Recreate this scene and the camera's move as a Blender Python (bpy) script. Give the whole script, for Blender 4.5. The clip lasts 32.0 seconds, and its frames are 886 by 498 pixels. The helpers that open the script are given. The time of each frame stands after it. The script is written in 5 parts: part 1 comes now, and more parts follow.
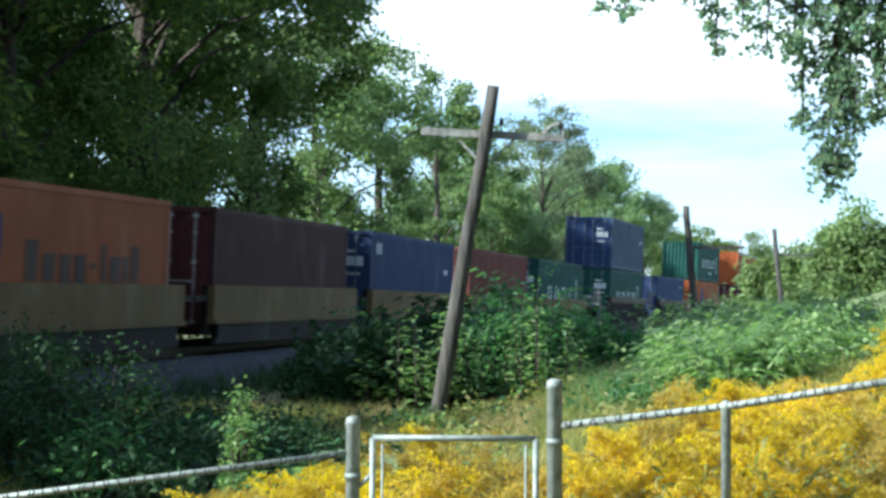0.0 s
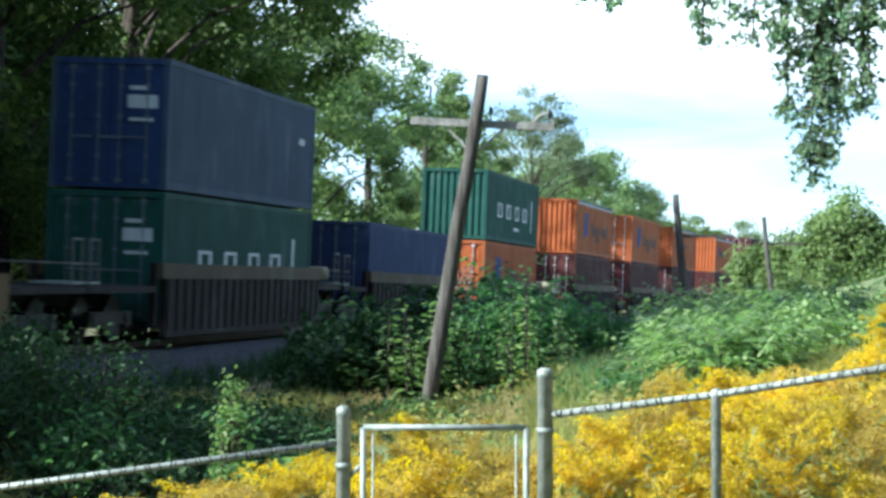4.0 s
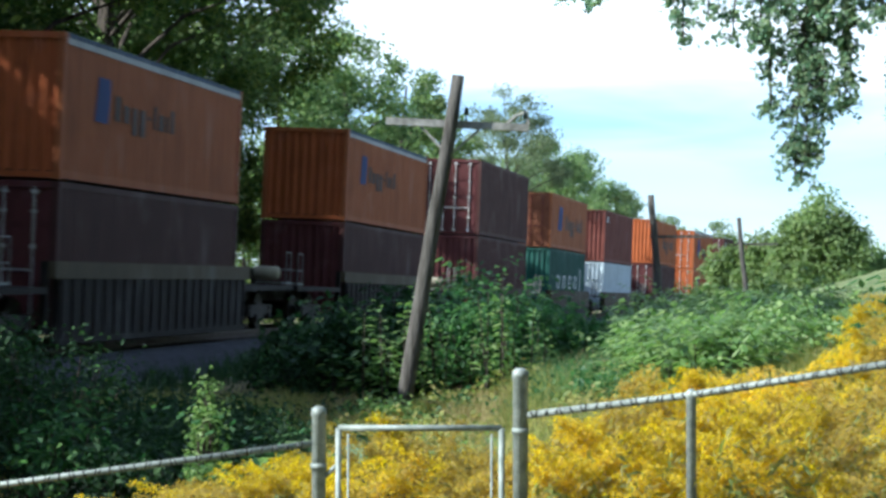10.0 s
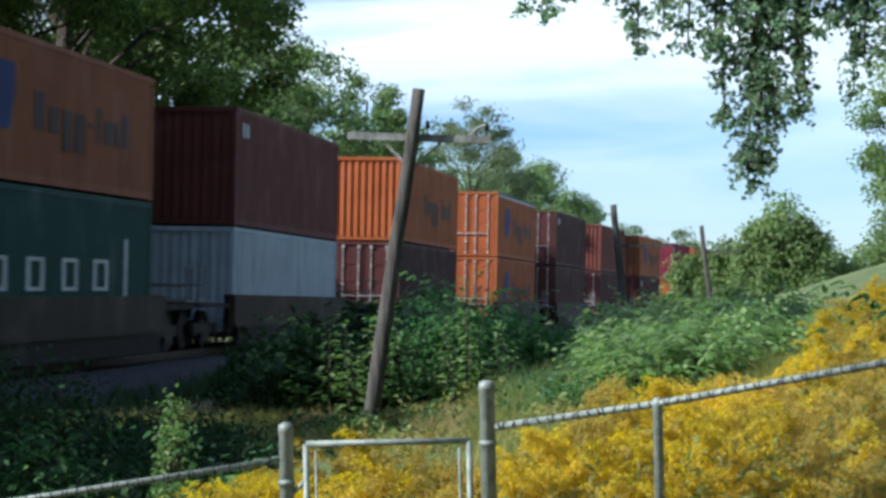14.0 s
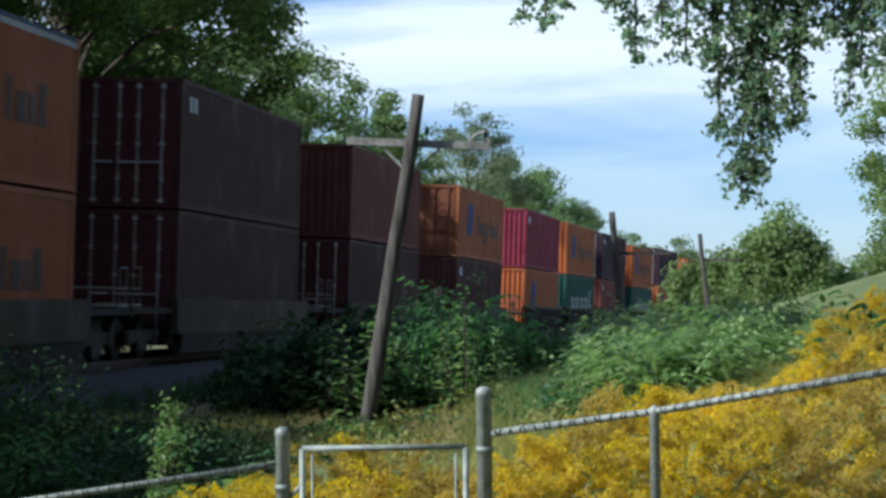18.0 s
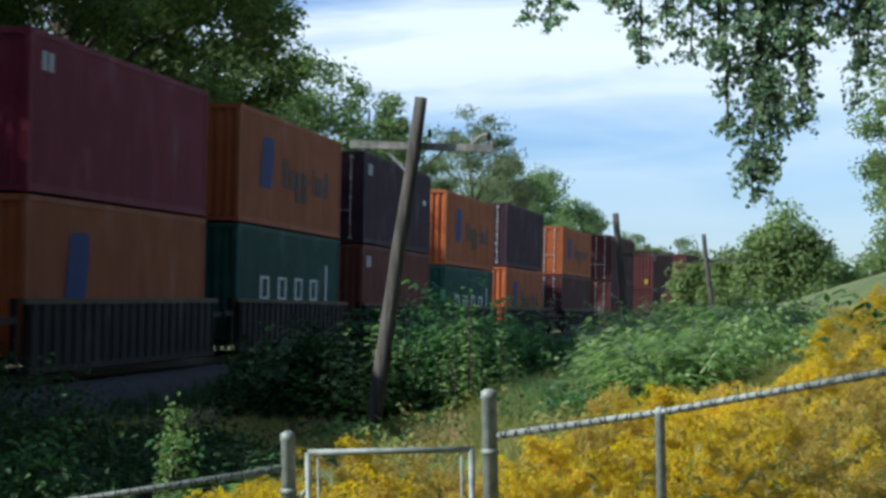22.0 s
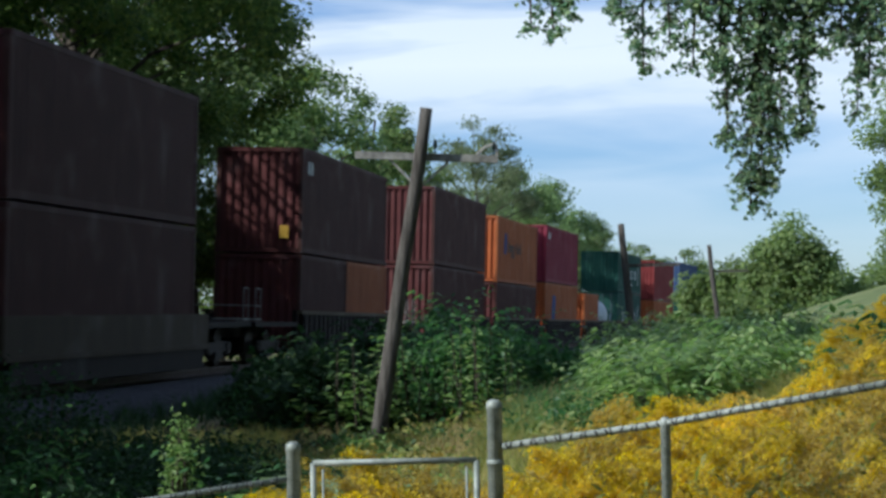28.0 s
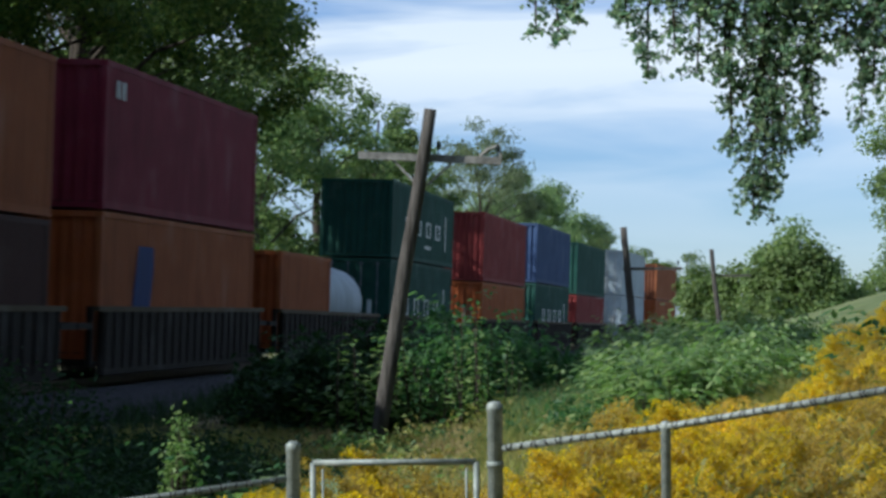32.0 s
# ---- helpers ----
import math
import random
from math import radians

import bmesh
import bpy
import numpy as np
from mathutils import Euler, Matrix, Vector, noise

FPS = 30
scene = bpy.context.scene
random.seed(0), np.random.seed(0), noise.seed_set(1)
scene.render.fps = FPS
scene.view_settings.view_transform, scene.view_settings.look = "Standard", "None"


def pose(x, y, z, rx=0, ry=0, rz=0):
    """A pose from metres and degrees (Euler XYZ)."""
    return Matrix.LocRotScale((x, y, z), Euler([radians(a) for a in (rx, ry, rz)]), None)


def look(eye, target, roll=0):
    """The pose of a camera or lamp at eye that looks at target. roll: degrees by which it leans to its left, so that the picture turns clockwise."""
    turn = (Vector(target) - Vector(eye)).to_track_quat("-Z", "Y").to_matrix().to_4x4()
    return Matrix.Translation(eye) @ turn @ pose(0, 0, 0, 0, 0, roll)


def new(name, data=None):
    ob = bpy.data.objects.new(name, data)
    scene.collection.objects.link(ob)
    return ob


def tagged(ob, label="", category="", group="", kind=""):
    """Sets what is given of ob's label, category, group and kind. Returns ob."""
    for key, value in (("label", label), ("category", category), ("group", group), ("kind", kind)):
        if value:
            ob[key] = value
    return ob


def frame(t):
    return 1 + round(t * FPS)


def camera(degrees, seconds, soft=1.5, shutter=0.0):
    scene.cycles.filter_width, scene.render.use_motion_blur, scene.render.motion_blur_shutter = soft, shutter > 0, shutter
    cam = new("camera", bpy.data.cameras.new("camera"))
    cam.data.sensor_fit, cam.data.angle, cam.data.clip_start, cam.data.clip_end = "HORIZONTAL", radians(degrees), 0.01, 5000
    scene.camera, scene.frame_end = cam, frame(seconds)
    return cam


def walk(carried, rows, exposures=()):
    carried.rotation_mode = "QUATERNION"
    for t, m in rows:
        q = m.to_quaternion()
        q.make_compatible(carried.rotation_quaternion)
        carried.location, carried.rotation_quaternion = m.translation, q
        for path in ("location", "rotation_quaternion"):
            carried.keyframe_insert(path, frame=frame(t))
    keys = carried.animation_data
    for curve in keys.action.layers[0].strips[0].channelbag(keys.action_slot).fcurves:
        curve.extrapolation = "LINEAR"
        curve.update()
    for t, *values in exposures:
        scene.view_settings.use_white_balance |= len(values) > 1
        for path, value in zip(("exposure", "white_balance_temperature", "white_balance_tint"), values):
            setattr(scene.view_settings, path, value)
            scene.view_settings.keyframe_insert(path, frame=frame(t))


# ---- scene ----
# ---- camera ----
EYE = Vector((0.0, 0.0, 1.6))
cam = camera(23.3, 32.0, soft=3.1, shutter=0.45)
# seconds, degrees to the left of the +y axis, degrees up, roll
AIM = [
    (0, 10.211, 1.719, 0.25), (0.5, 10.176, 1.743, 0.17), (1, 10.134, 1.750, 0.23), (1.5, 10.170, 1.724, 0.15), (2, 10.154, 1.731, 0.12),
    (2.5, 10.142, 1.705, 0.17), (3, 10.137, 1.674, 0.30), (3.5, 10.076, 1.538, 0.10), (5.5, 9.547, 1.338, 0.30), (6, 9.549, 1.363, 0.39),
    (6.5, 9.297, 1.354, 0.13), (7, 9.029, 1.222, 0.08), (7.5, 9.075, 1.247, 0.19), (8, 9.129, 1.266, 0.21), (8.5, 9.161, 1.319, 0.29),
    (9, 9.186, 1.311, 0.00), (9.5, 9.230, 1.388, 0.08), (10, 9.285, 1.449, 0.06), (10.5, 9.306, 1.469, -0.23), (11, 9.339, 1.494, -0.46),
    (11.5, 9.259, 1.566, -0.57), (12, 9.102, 1.603, -0.42), (12.5, 9.027, 1.669, -0.80), (13, 8.632, 1.748, -1.01), (13.5, 8.614, 1.780, -1.00),
    (14, 8.316, 1.795, -1.10), (14.5, 8.319, 1.770, -0.73), (16.5, 8.328, 1.878, -0.65), (17, 8.224, 1.918, -0.75), (17.5, 8.237, 1.922, -0.76),
    (18, 8.266, 1.953, -0.60), (18.5, 8.255, 1.964, -0.78), (19, 8.271, 1.954, -1.14), (19.5, 8.285, 1.933, -0.86), (20, 8.288, 1.927, -0.93),
    (20.5, 8.302, 1.923, -1.00), (21, 8.368, 2.039, -1.26), (21.5, 8.359, 2.042, -1.31), (22, 8.369, 2.024, -1.07), (22.5, 8.390, 2.046, -1.19),
    (23, 8.428, 2.064, -1.29), (23.5, 8.440, 2.090, -1.40), (24, 8.453, 2.133, -1.58), (24.5, 8.509, 2.137, -1.34), (25, 8.501, 2.138, -1.17),
    (25.5, 8.504, 2.161, -1.15), (27.5, 8.500, 2.320, -0.97), (28, 8.506, 2.311, -1.06), (28.5, 8.528, 2.285, -1.13), (29, 8.523, 2.266, -1.07),
    (29.5, 8.507, 2.237, -1.05), (30, 8.501, 2.247, -0.70), (30.5, 8.502, 2.221, -0.69), (31, 8.530, 2.208, -0.63), (31.5, 8.553, 2.270, -0.45),
    (32, 8.569, 2.344, -0.39),
]


def aim(left, up, roll):
    a, p = radians(left), radians(up)
    way = Vector((-math.sin(a) * math.cos(p), math.cos(a) * math.cos(p), math.sin(p)))
    return look(EYE, EYE + way * 10, roll)


walk(cam, [(t, aim(a, p, r)) for t, a, p, r in AIM],
     exposures=[(0, 1.3, 5620, 0), (5, 1.46, 5620, 0), (9, 1.24, 5630, 1), (12, 0.94, 5670, 3), (14, 0.66, 5680, 4), (19, 0.42, 5720, 5), (24, 0.42, 5770, 5), (28, 0.28, 5790, 5), (30, 0.4, 5830, 5), (32, 0.24, 5800, 5)])

# ---- light ----
SUN_WAY = Vector((-0.71, -0.40, 0.59)).normalized()
world = bpy.data.worlds.new("sky")
scene.world = world
world.use_nodes = True
wn = world.node_tree
wn.nodes.clear()
w_out = wn.nodes.new("ShaderNodeOutputWorld")
w_bg = wn.nodes.new("ShaderNodeBackground")
w_sky = wn.nodes.new("ShaderNodeTexSky")
w_sky.sky_type = "NISHITA"
w_sky.sun_disc = False
w_sky.sun_elevation = math.asin(SUN_WAY.z)
w_sky.sun_rotation = math.atan2(SUN_WAY.x, SUN_WAY.y)
w_sky.dust_density = 0.3
w_sky.ozone_density = 2.0
w_bg.inputs["Strength"].default_value = 0.105
# thin streaky cloud over the blue
w_co = wn.nodes.new("ShaderNodeTexCoord")
w_map = wn.nodes.new("ShaderNodeMapping")
w_map.inputs["Scale"].default_value = (2.2, 2.2, 15.0)
w_map.inputs["Rotation"].default_value = (0.10, 0.05, 0.3)
w_noise = wn.nodes.new("ShaderNodeTexNoise")
w_noise.inputs["Scale"].default_value = 2.2
w_noise.inputs["Detail"].default_value = 5.0
w_noise.inputs["Distortion"].default_value = 0.5
w_ramp = wn.nodes.new("ShaderNodeValToRGB")
w_ramp.color_ramp.elements[0].position = 0.30
w_ramp.color_ramp.elements[1].position = 0.54
w_sep = wn.nodes.new("ShaderNodeSeparateXYZ")
w_high = wn.nodes.new("ShaderNodeValToRGB")
for k, (p, f) in enumerate(((0.0, 0.2), (0.06, 0.2), (0.125, 1.0), (0.19, 0.75), (0.36, 0.32))):
    e = w_high.color_ramp.elements[k] if k < 2 else w_high.color_ramp.elements.new(p)
    e.position, e.color = p, (f, f, f, 1)
w_tint = wn.nodes.new("ShaderNodeMix")
w_tint.data_type, w_tint.blend_type = "RGBA", "MULTIPLY"
w_tint.inputs["Factor"].default_value = 1.0
w_tint.inputs["B"].default_value = (0.68, 0.765, 0.99, 1)
w_mul = wn.nodes.new("ShaderNodeMath")
w_mul.operation = "MULTIPLY"
w_mix = wn.nodes.new("ShaderNodeMix")
w_mix.data_type = "RGBA"
w_mix.inputs["B"].default_value = (7.0, 7.3, 7.7, 1)
wn.links.new(w_co.outputs["Generated"], w_map.inputs["Vector"])
wn.links.new(w_map.outputs["Vector"], w_noise.inputs["Vector"])
wn.links.new(w_noise.outputs["Fac"], w_ramp.inputs["Fac"])
wn.links.new(w_co.outputs["Generated"], w_sep.inputs["Vector"])
wn.links.new(w_sep.outputs["Z"], w_high.inputs["Fac"])
wn.links.new(w_ramp.outputs["Color"], w_mul.inputs[0])
wn.links.new(w_high.outputs["Color"], w_mul.inputs[1])
wn.links.new(w_mul.outputs["Value"], w_mix.inputs["Factor"])
wn.links.new(w_sky.outputs["Color"], w_tint.inputs["A"])
wn.links.new(w_tint.outputs["Result"], w_mix.inputs["A"])
wn.links.new(w_mix.outputs["Result"], w_bg.inputs["Color"])
wn.links.new(w_bg.outputs["Background"], w_out.inputs["Surface"])

sun = new("sun", bpy.data.lights.new("sun", "SUN"))
sun.data.energy, sun.data.angle, sun.data.color = 5.0, radians(0.6), (1.0, 0.95, 0.86)
sun.matrix_world = look(SUN_WAY * 200, (0, 0, 0))


# ---- materials ----
def principled(name, rough=0.7, metal=0.0, gloss=0.3):
    m = bpy.data.materials.new(name)
    m.use_nodes = True
    n = m.node_tree
    b = n.nodes["Principled BSDF"]
    b.inputs["Roughness"].default_value = rough
    b.inputs["Metallic"].default_value = metal
    b.inputs["Specular IOR Level"].default_value = gloss
    return m, n, b


def noise_node(n, scale, detail=4.0, vec=None, stretch=None):
    t = n.nodes.new("ShaderNodeTexNoise")
    t.inputs["Scale"].default_value = scale
    t.inputs["Detail"].default_value = detail
    co = n.nodes.new("ShaderNodeTexCoord")
    if stretch:
        mp = n.nodes.new("ShaderNodeMapping")
        mp.inputs["Scale"].default_value = stretch
        n.links.new(co.outputs["Object"], mp.inputs["Vector"])
        n.links.new(mp.outputs["Vector"], t.inputs["Vector"])
    else:
        n.links.new(co.outputs["Object"], t.inputs["Vector"])
    return t


def ramp(n, fac, stops):
    r = n.nodes.new("ShaderNodeValToRGB")
    e = r.color_ramp.elements
    while len(e) < len(stops):
        e.new(0.5)
    for k, (p, c) in enumerate(stops):
        e[k].position, e[k].color = p, (*c, 1)
    n.links.new(fac, r.inputs["Fac"])
    return r


def bump(n, b, height, strength, dist=0.02):
    u = n.nodes.new("ShaderNodeBump")
    u.inputs["Strength"].default_value = strength
    u.inputs["Distance"].default_value = dist
    n.links.new(height, u.inputs["Height"])
    n.links.new(u.outputs["Normal"], b.inputs["Normal"])


def shade(c, k):
    return tuple(min(1.0, v * k) for v in c)


def painted(name, col, rust=0.25, rough=0.72):
    """Weathered paint on steel: faded patches, dirt runs down the sheet and rust specks."""
    m, n, b = principled(name, rough, 0.0, 0.16)
    big = noise_node(n, 0.9, 5)
    runs = noise_node(n, 1.0, 4, stretch=(5.0, 5.0, 0.35))
    spk = noise_node(n, 9.0, 6)
    base = ramp(n, big.outputs["Fac"], [(0.3, shade(col, 0.78)), (0.55, col), (0.75, tuple(v * 0.9 + 0.045 for v in col))])
    dirt = ramp(n, runs.outputs["Fac"], [(0.45, (0, 0, 0)), (0.75, (1, 1, 1))])
    mx = n.nodes.new("ShaderNodeMix")
    mx.data_type = "RGBA"
    mx.inputs["B"].default_value = (*shade(col, 0.5), 1)
    sc = n.nodes.new("ShaderNodeMath")
    sc.operation = "MULTIPLY"
    sc.inputs[1].default_value = 0.55
    n.links.new(dirt.outputs["Color"], sc.inputs[0])
    n.links.new(sc.outputs[0], mx.inputs["Factor"])
    n.links.new(base.outputs["Color"], mx.inputs["A"])
    rs = ramp(n, spk.outputs["Fac"], [(0.62, (0, 0, 0)), (0.72, (rust, rust, rust))])
    m2 = n.nodes.new("ShaderNodeMix")
    m2.data_type = "RGBA"
    m2.inputs["B"].default_value = (0.09, 0.035, 0.018, 1)
    n.links.new(rs.outputs["Color"], m2.inputs["Factor"])
    n.links.new(mx.outputs["Result"], m2.inputs["A"])
    n.links.new(m2.outputs["Result"], b.inputs["Base Color"])
    bump(n, b, spk.outputs["Fac"], 0.15, 0.01)
    return m


def leafy(name, cols, gloss=0.6, trans=0.46):
    """Leaves: every leaf has its own tone, and lets some light through."""
    m, n, b = principled(name, gloss)
    g = n.nodes.new("ShaderNodeNewGeometry")
    k = len(cols)
    r = ramp(n, g.outputs["Random Per Island"], [(i / (k - 1), c) for i, c in enumerate(cols)])
    nz = noise_node(n, 0.35, 2)
    hv = n.nodes.new("ShaderNodeHueSaturation")
    vr = n.nodes.new("ShaderNodeMapRange")
    vr.inputs["From Min"].default_value, vr.inputs["From Max"].default_value = 0.3, 0.7
    vr.inputs["To Min"].default_value, vr.inputs["To Max"].default_value = 0.75, 1.25
    n.links.new(nz.outputs["Fac"], vr.inputs["Value"])
    n.links.new(vr.outputs["Result"], hv.inputs["Value"])
    n.links.new(r.outputs["Color"], hv.inputs["Color"])
    n.links.new(hv.outputs["Color"], b.inputs["Base Color"])
    t = n.nodes.new("ShaderNodeBsdfTranslucent")
    ht = n.nodes.new("ShaderNodeHueSaturation")
    ht.inputs["Saturation"].default_value, ht.inputs["Value"].default_value = 1.15, 1.5
    n.links.new(hv.outputs["Color"], ht.inputs["Color"])
    n.links.new(ht.outputs["Color"], t.inputs["Color"])
    mx = n.nodes.new("ShaderNodeMixShader")
    mx.inputs["Fac"].default_value = trans
    n.links.new(b.outputs["BSDF"], mx.inputs[1])
    n.links.new(t.outputs["BSDF"], mx.inputs[2])
    n.links.new(mx.outputs["Shader"], n.nodes["Material Output"].inputs["Surface"])
    return m


def two_tone(name, c1, c2, scale, rough=0.85, metal=0.0, strength=0.4, dist=0.02, stretch=None, lo=0.35, hi=0.65):
    m, n, b = principled(name, rough, metal)
    t = noise_node(n, scale, 6, stretch=stretch)
    f = noise_node(n, scale * 7, 3, stretch=stretch)
    r = ramp(n, t.outputs["Fac"], [(lo, c1), (hi, c2)])
    mx = n.nodes.new("ShaderNodeMix")
    mx.data_type, mx.blend_type = "RGBA", "MULTIPLY"
    mx.inputs["Factor"].default_value = 0.6
    r2 = ramp(n, f.outputs["Fac"], [(0.3, (0.55, 0.55, 0.55)), (0.7, (1.2, 1.2, 1.2))])
    n.links.new(r.outputs["Color"], mx.inputs["A"])
    n.links.new(r2.outputs["Color"], mx.inputs["B"])
    n.links.new(mx.outputs["Result"], b.inputs["Base Color"])
    bump(n, b, f.outputs["Fac"], strength, dist)
    return m


WIRE = two_tone("dull_wire", (0.03, 0.032, 0.03), (0.1, 0.105, 0.1), 14, 0.6, 0.5)
PAINT = {
    "orange": painted("orange_paint", (0.305, 0.096, 0.035)),
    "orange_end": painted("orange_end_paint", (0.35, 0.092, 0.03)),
    "rust_orange": painted("rusty_orange_paint", (0.29, 0.1, 0.042), 0.6),
    # Rusty orange with the shade on the ends put into the paint
    "rust_end_shade": painted("rust_orange_end_shade_paint", (0.17, 0.062, 0.032), 0.6),
    "maroon": painted("dusty_maroon_paint", (0.060, 0.026, 0.023)),
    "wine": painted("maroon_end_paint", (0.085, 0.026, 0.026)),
    "brown": painted("red_brown_paint", (0.13, 0.04, 0.031)),
    "red": painted("red_paint", (0.2, 0.036, 0.036)),
    "crimson": painted("crimson_paint", (0.19, 0.024, 0.045)),
    "plum": painted("plum_paint", (0.042, 0.022, 0.033)),
    "blue": painted("blue_paint", (0.05, 0.085, 0.18)),
    "slate": painted("slate_blue_paint", (0.056, 0.082, 0.125)),
    "navy": painted("dark_blue_paint", (0.036, 0.056, 0.125)),
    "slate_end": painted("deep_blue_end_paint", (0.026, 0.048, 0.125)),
    "dull_rod": painted("dull_painted_rod", (0.13, 0.15, 0.18), 0.3),
    "green": painted("green_paint", (0.019, 0.072, 0.057)),
    "white": painted("white_paint", (0.42, 0.48, 0.52)),
    "tan": painted("tan_yellow_paint", (0.15, 0.1, 0.036), 0.5),
    "grime": painted("grimy_brown_paint", (0.05, 0.037, 0.021), 0.5),
    "grey_rail": painted("pale_grey_rail_paint", (0.4, 0.4, 0.4), 0.3),
    "sill": painted("dull_sill_paint", (0.095, 0.074, 0.045), 0.5),
    "beige": painted("beige_paint", (0.3, 0.27, 0.19), 0.3),
    "grab": painted("dull_grab_rail_paint", (0.16, 0.15, 0.14), 0.4),
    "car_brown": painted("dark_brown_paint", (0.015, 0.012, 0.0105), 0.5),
}
MARK_BLUE = painted("marking_blue", (0.025, 0.05, 0.17), 0.05)
MARK_DARK = painted("marking_dark", (0.075, 0.05, 0.042), 0.05)
MARK_WHITE = painted("marking_white", (0.6, 0.63, 0.63), 0.05)
MARK_YELLOW = painted("marking_yellow", (0.42, 0.26, 0.04), 0.05)
ROD = two_tone("galvanised_rod", (0.45, 0.43, 0.4), (0.62, 0.6, 0.58), 3, 0.45, 0.5)
BLACK_STEEL = two_tone("black_steel", (0.014, 0.012, 0.011), (0.035, 0.028, 0.022), 4, 0.7, 0.3)
RAIL_STEEL = two_tone("rail_steel", (0.05, 0.033, 0.025), (0.1, 0.075, 0.06), 6, 0.5, 0.6)
GALV = two_tone("galvanised_pipe", (0.2, 0.225, 0.205), (0.34, 0.365, 0.335), 14, 0.62, 0.3, 0.15, 0.004)
WOOD = two_tone("weathered_wood", (0.05, 0.043, 0.037), (0.125, 0.113, 0.1), 2.5, 0.9, 0, 0.8, 0.02, stretch=(6, 6, 0.6))
ARM_WOOD = two_tone("grey_crossarm_wood", (0.2, 0.19, 0.17), (0.38, 0.36, 0.33), 2.5, 0.9, 0, 0.6, 0.01)
TIE_WOOD = two_tone("creosoted_wood", (0.04, 0.03, 0.025), (0.1, 0.08, 0.065), 3, 0.9)
BARK = two_tone("bark", (0.04, 0.032, 0.026), (0.13, 0.105, 0.085), 3.0, 0.95, 0, 1.0, 0.06, stretch=(3, 3, 0.7))
# The shade on the track bed is put into this dark bluish stone colour
BALLAST = two_tone("shade_dark_crushed_stone", (0.03, 0.033, 0.043), (0.074, 0.078, 0.095), 9, 0.9, 0, 1.0, 0.08)
GROUND = two_tone("weedy_soil", (0.06, 0.07, 0.025), (0.17, 0.14, 0.06), 0.5, 0.95, 0, 0.9, 0.08)
LAWN = two_tone("mown_grass", (0.09, 0.12, 0.042), (0.15, 0.172, 0.066), 0.25, 0.95, 0, 0.6, 0.04)
GLASS_PIN = two_tone("dark_insulator", (0.03, 0.04, 0.04), (0.06, 0.08, 0.08), 4, 0.2)
LEAF_DARK = leafy("dark_tree_leaves", [(0.044, 0.085, 0.031), (0.082, 0.135, 0.042), (0.132, 0.185, 0.054), (0.2, 0.24, 0.07)], 0.6, 0.58)
# Dark leaf colour that carries the trees' shade on the left side
LEAF_SHADE_TINT = leafy("shade_tinted_leaves", [(0.014, 0.034, 0.014), (0.022, 0.05, 0.018), (0.032, 0.07, 0.024), (0.05, 0.095, 0.03)], 0.7, 0.3)
LEAF_MID = leafy("mid_tree_leaves", [(0.095, 0.145, 0.062), (0.13, 0.195, 0.08), (0.175, 0.24, 0.098), (0.23, 0.275, 0.115)], 0.6, 0.64)
LEAF_GREY = leafy("far_tree_leaves", [(0.13, 0.165, 0.095), (0.16, 0.2, 0.11), (0.2, 0.225, 0.13)], 0.6, 0.62)
LEAF_ROUND = leafy("rounded_tree_leaves", [(0.115, 0.18, 0.088), (0.16, 0.235, 0.105), (0.21, 0.28, 0.122), (0.265, 0.325, 0.15)], 0.6, 0.62)
LEAF_BUSH = leafy("sunlit_bush_leaves", [(0.12, 0.18, 0.07), (0.155, 0.225, 0.082), (0.2, 0.27, 0.098), (0.25, 0.31, 0.115)])
LEAF_BRIGHT = leafy("sumac_leaves", [(0.092, 0.168, 0.052), (0.138, 0.23, 0.072), (0.2, 0.3, 0.1), (0.335, 0.42, 0.18)], 0.42)
LEAF_DEEP = leafy("deep_green_shrub_leaves", [(0.04, 0.1, 0.038), (0.056, 0.13, 0.048), (0.08, 0.17, 0.06), (0.125, 0.22, 0.075)], 0.5, 0.48)
LEAF_PALE = leafy("pale_broad_leaves", [(0.18, 0.26, 0.13), (0.24, 0.32, 0.17)], 0.5, 0.35)
LEAF_WEED = leafy("weed_leaves", [(0.16, 0.21, 0.065), (0.23, 0.265, 0.08), (0.32, 0.3, 0.095), (0.38, 0.31, 0.13)])
FLOWER = leafy("goldenrod_flowers", [(0.49, 0.37, 0.045), (0.56, 0.43, 0.045), (0.62, 0.485, 0.05), (0.5, 0.42, 0.07)], 0.85, 0.6)
FADED = leafy("faded_goldenrod_flowers", [(0.33, 0.255, 0.08), (0.43, 0.32, 0.08), (0.5, 0.375, 0.085), (0.36, 0.33, 0.11)], 0.85, 0.6)
DRY = leafy("dry_grass", [(0.2, 0.155, 0.07), (0.3, 0.235, 0.105), (0.4, 0.32, 0.15)], 0.8, 0.25)


# ---- mesh helpers ----
def mesh_from(name, verts, faces, mats, smooth=False, index=None):
    me = bpy.data.meshes.new(name)
    verts = np.asarray(verts, dtype=np.float32).reshape(-1, 3)
    faces = np.asarray(faces, dtype=np.int32)
    k = faces.shape[1]
    me.vertices.add(len(verts))
    me.vertices.foreach_set("co", verts.ravel())
    me.loops.add(faces.size)
    me.loops.foreach_set("vertex_index", faces.ravel())
    me.polygons.add(len(faces))
    me.polygons.foreach_set("loop_start", np.arange(0, faces.size, k, dtype=np.int32))
    if index is not None:
        me.polygons.foreach_set("material_index", np.asarray(index, dtype=np.int32))
    me.polygons.foreach_set("use_smooth", np.full(len(faces), smooth, dtype=bool))
    for m in (mats if isinstance(mats, (list, tuple)) else [mats]):
        me.materials.append(m)
    me.update(calc_edges=True)
    return me


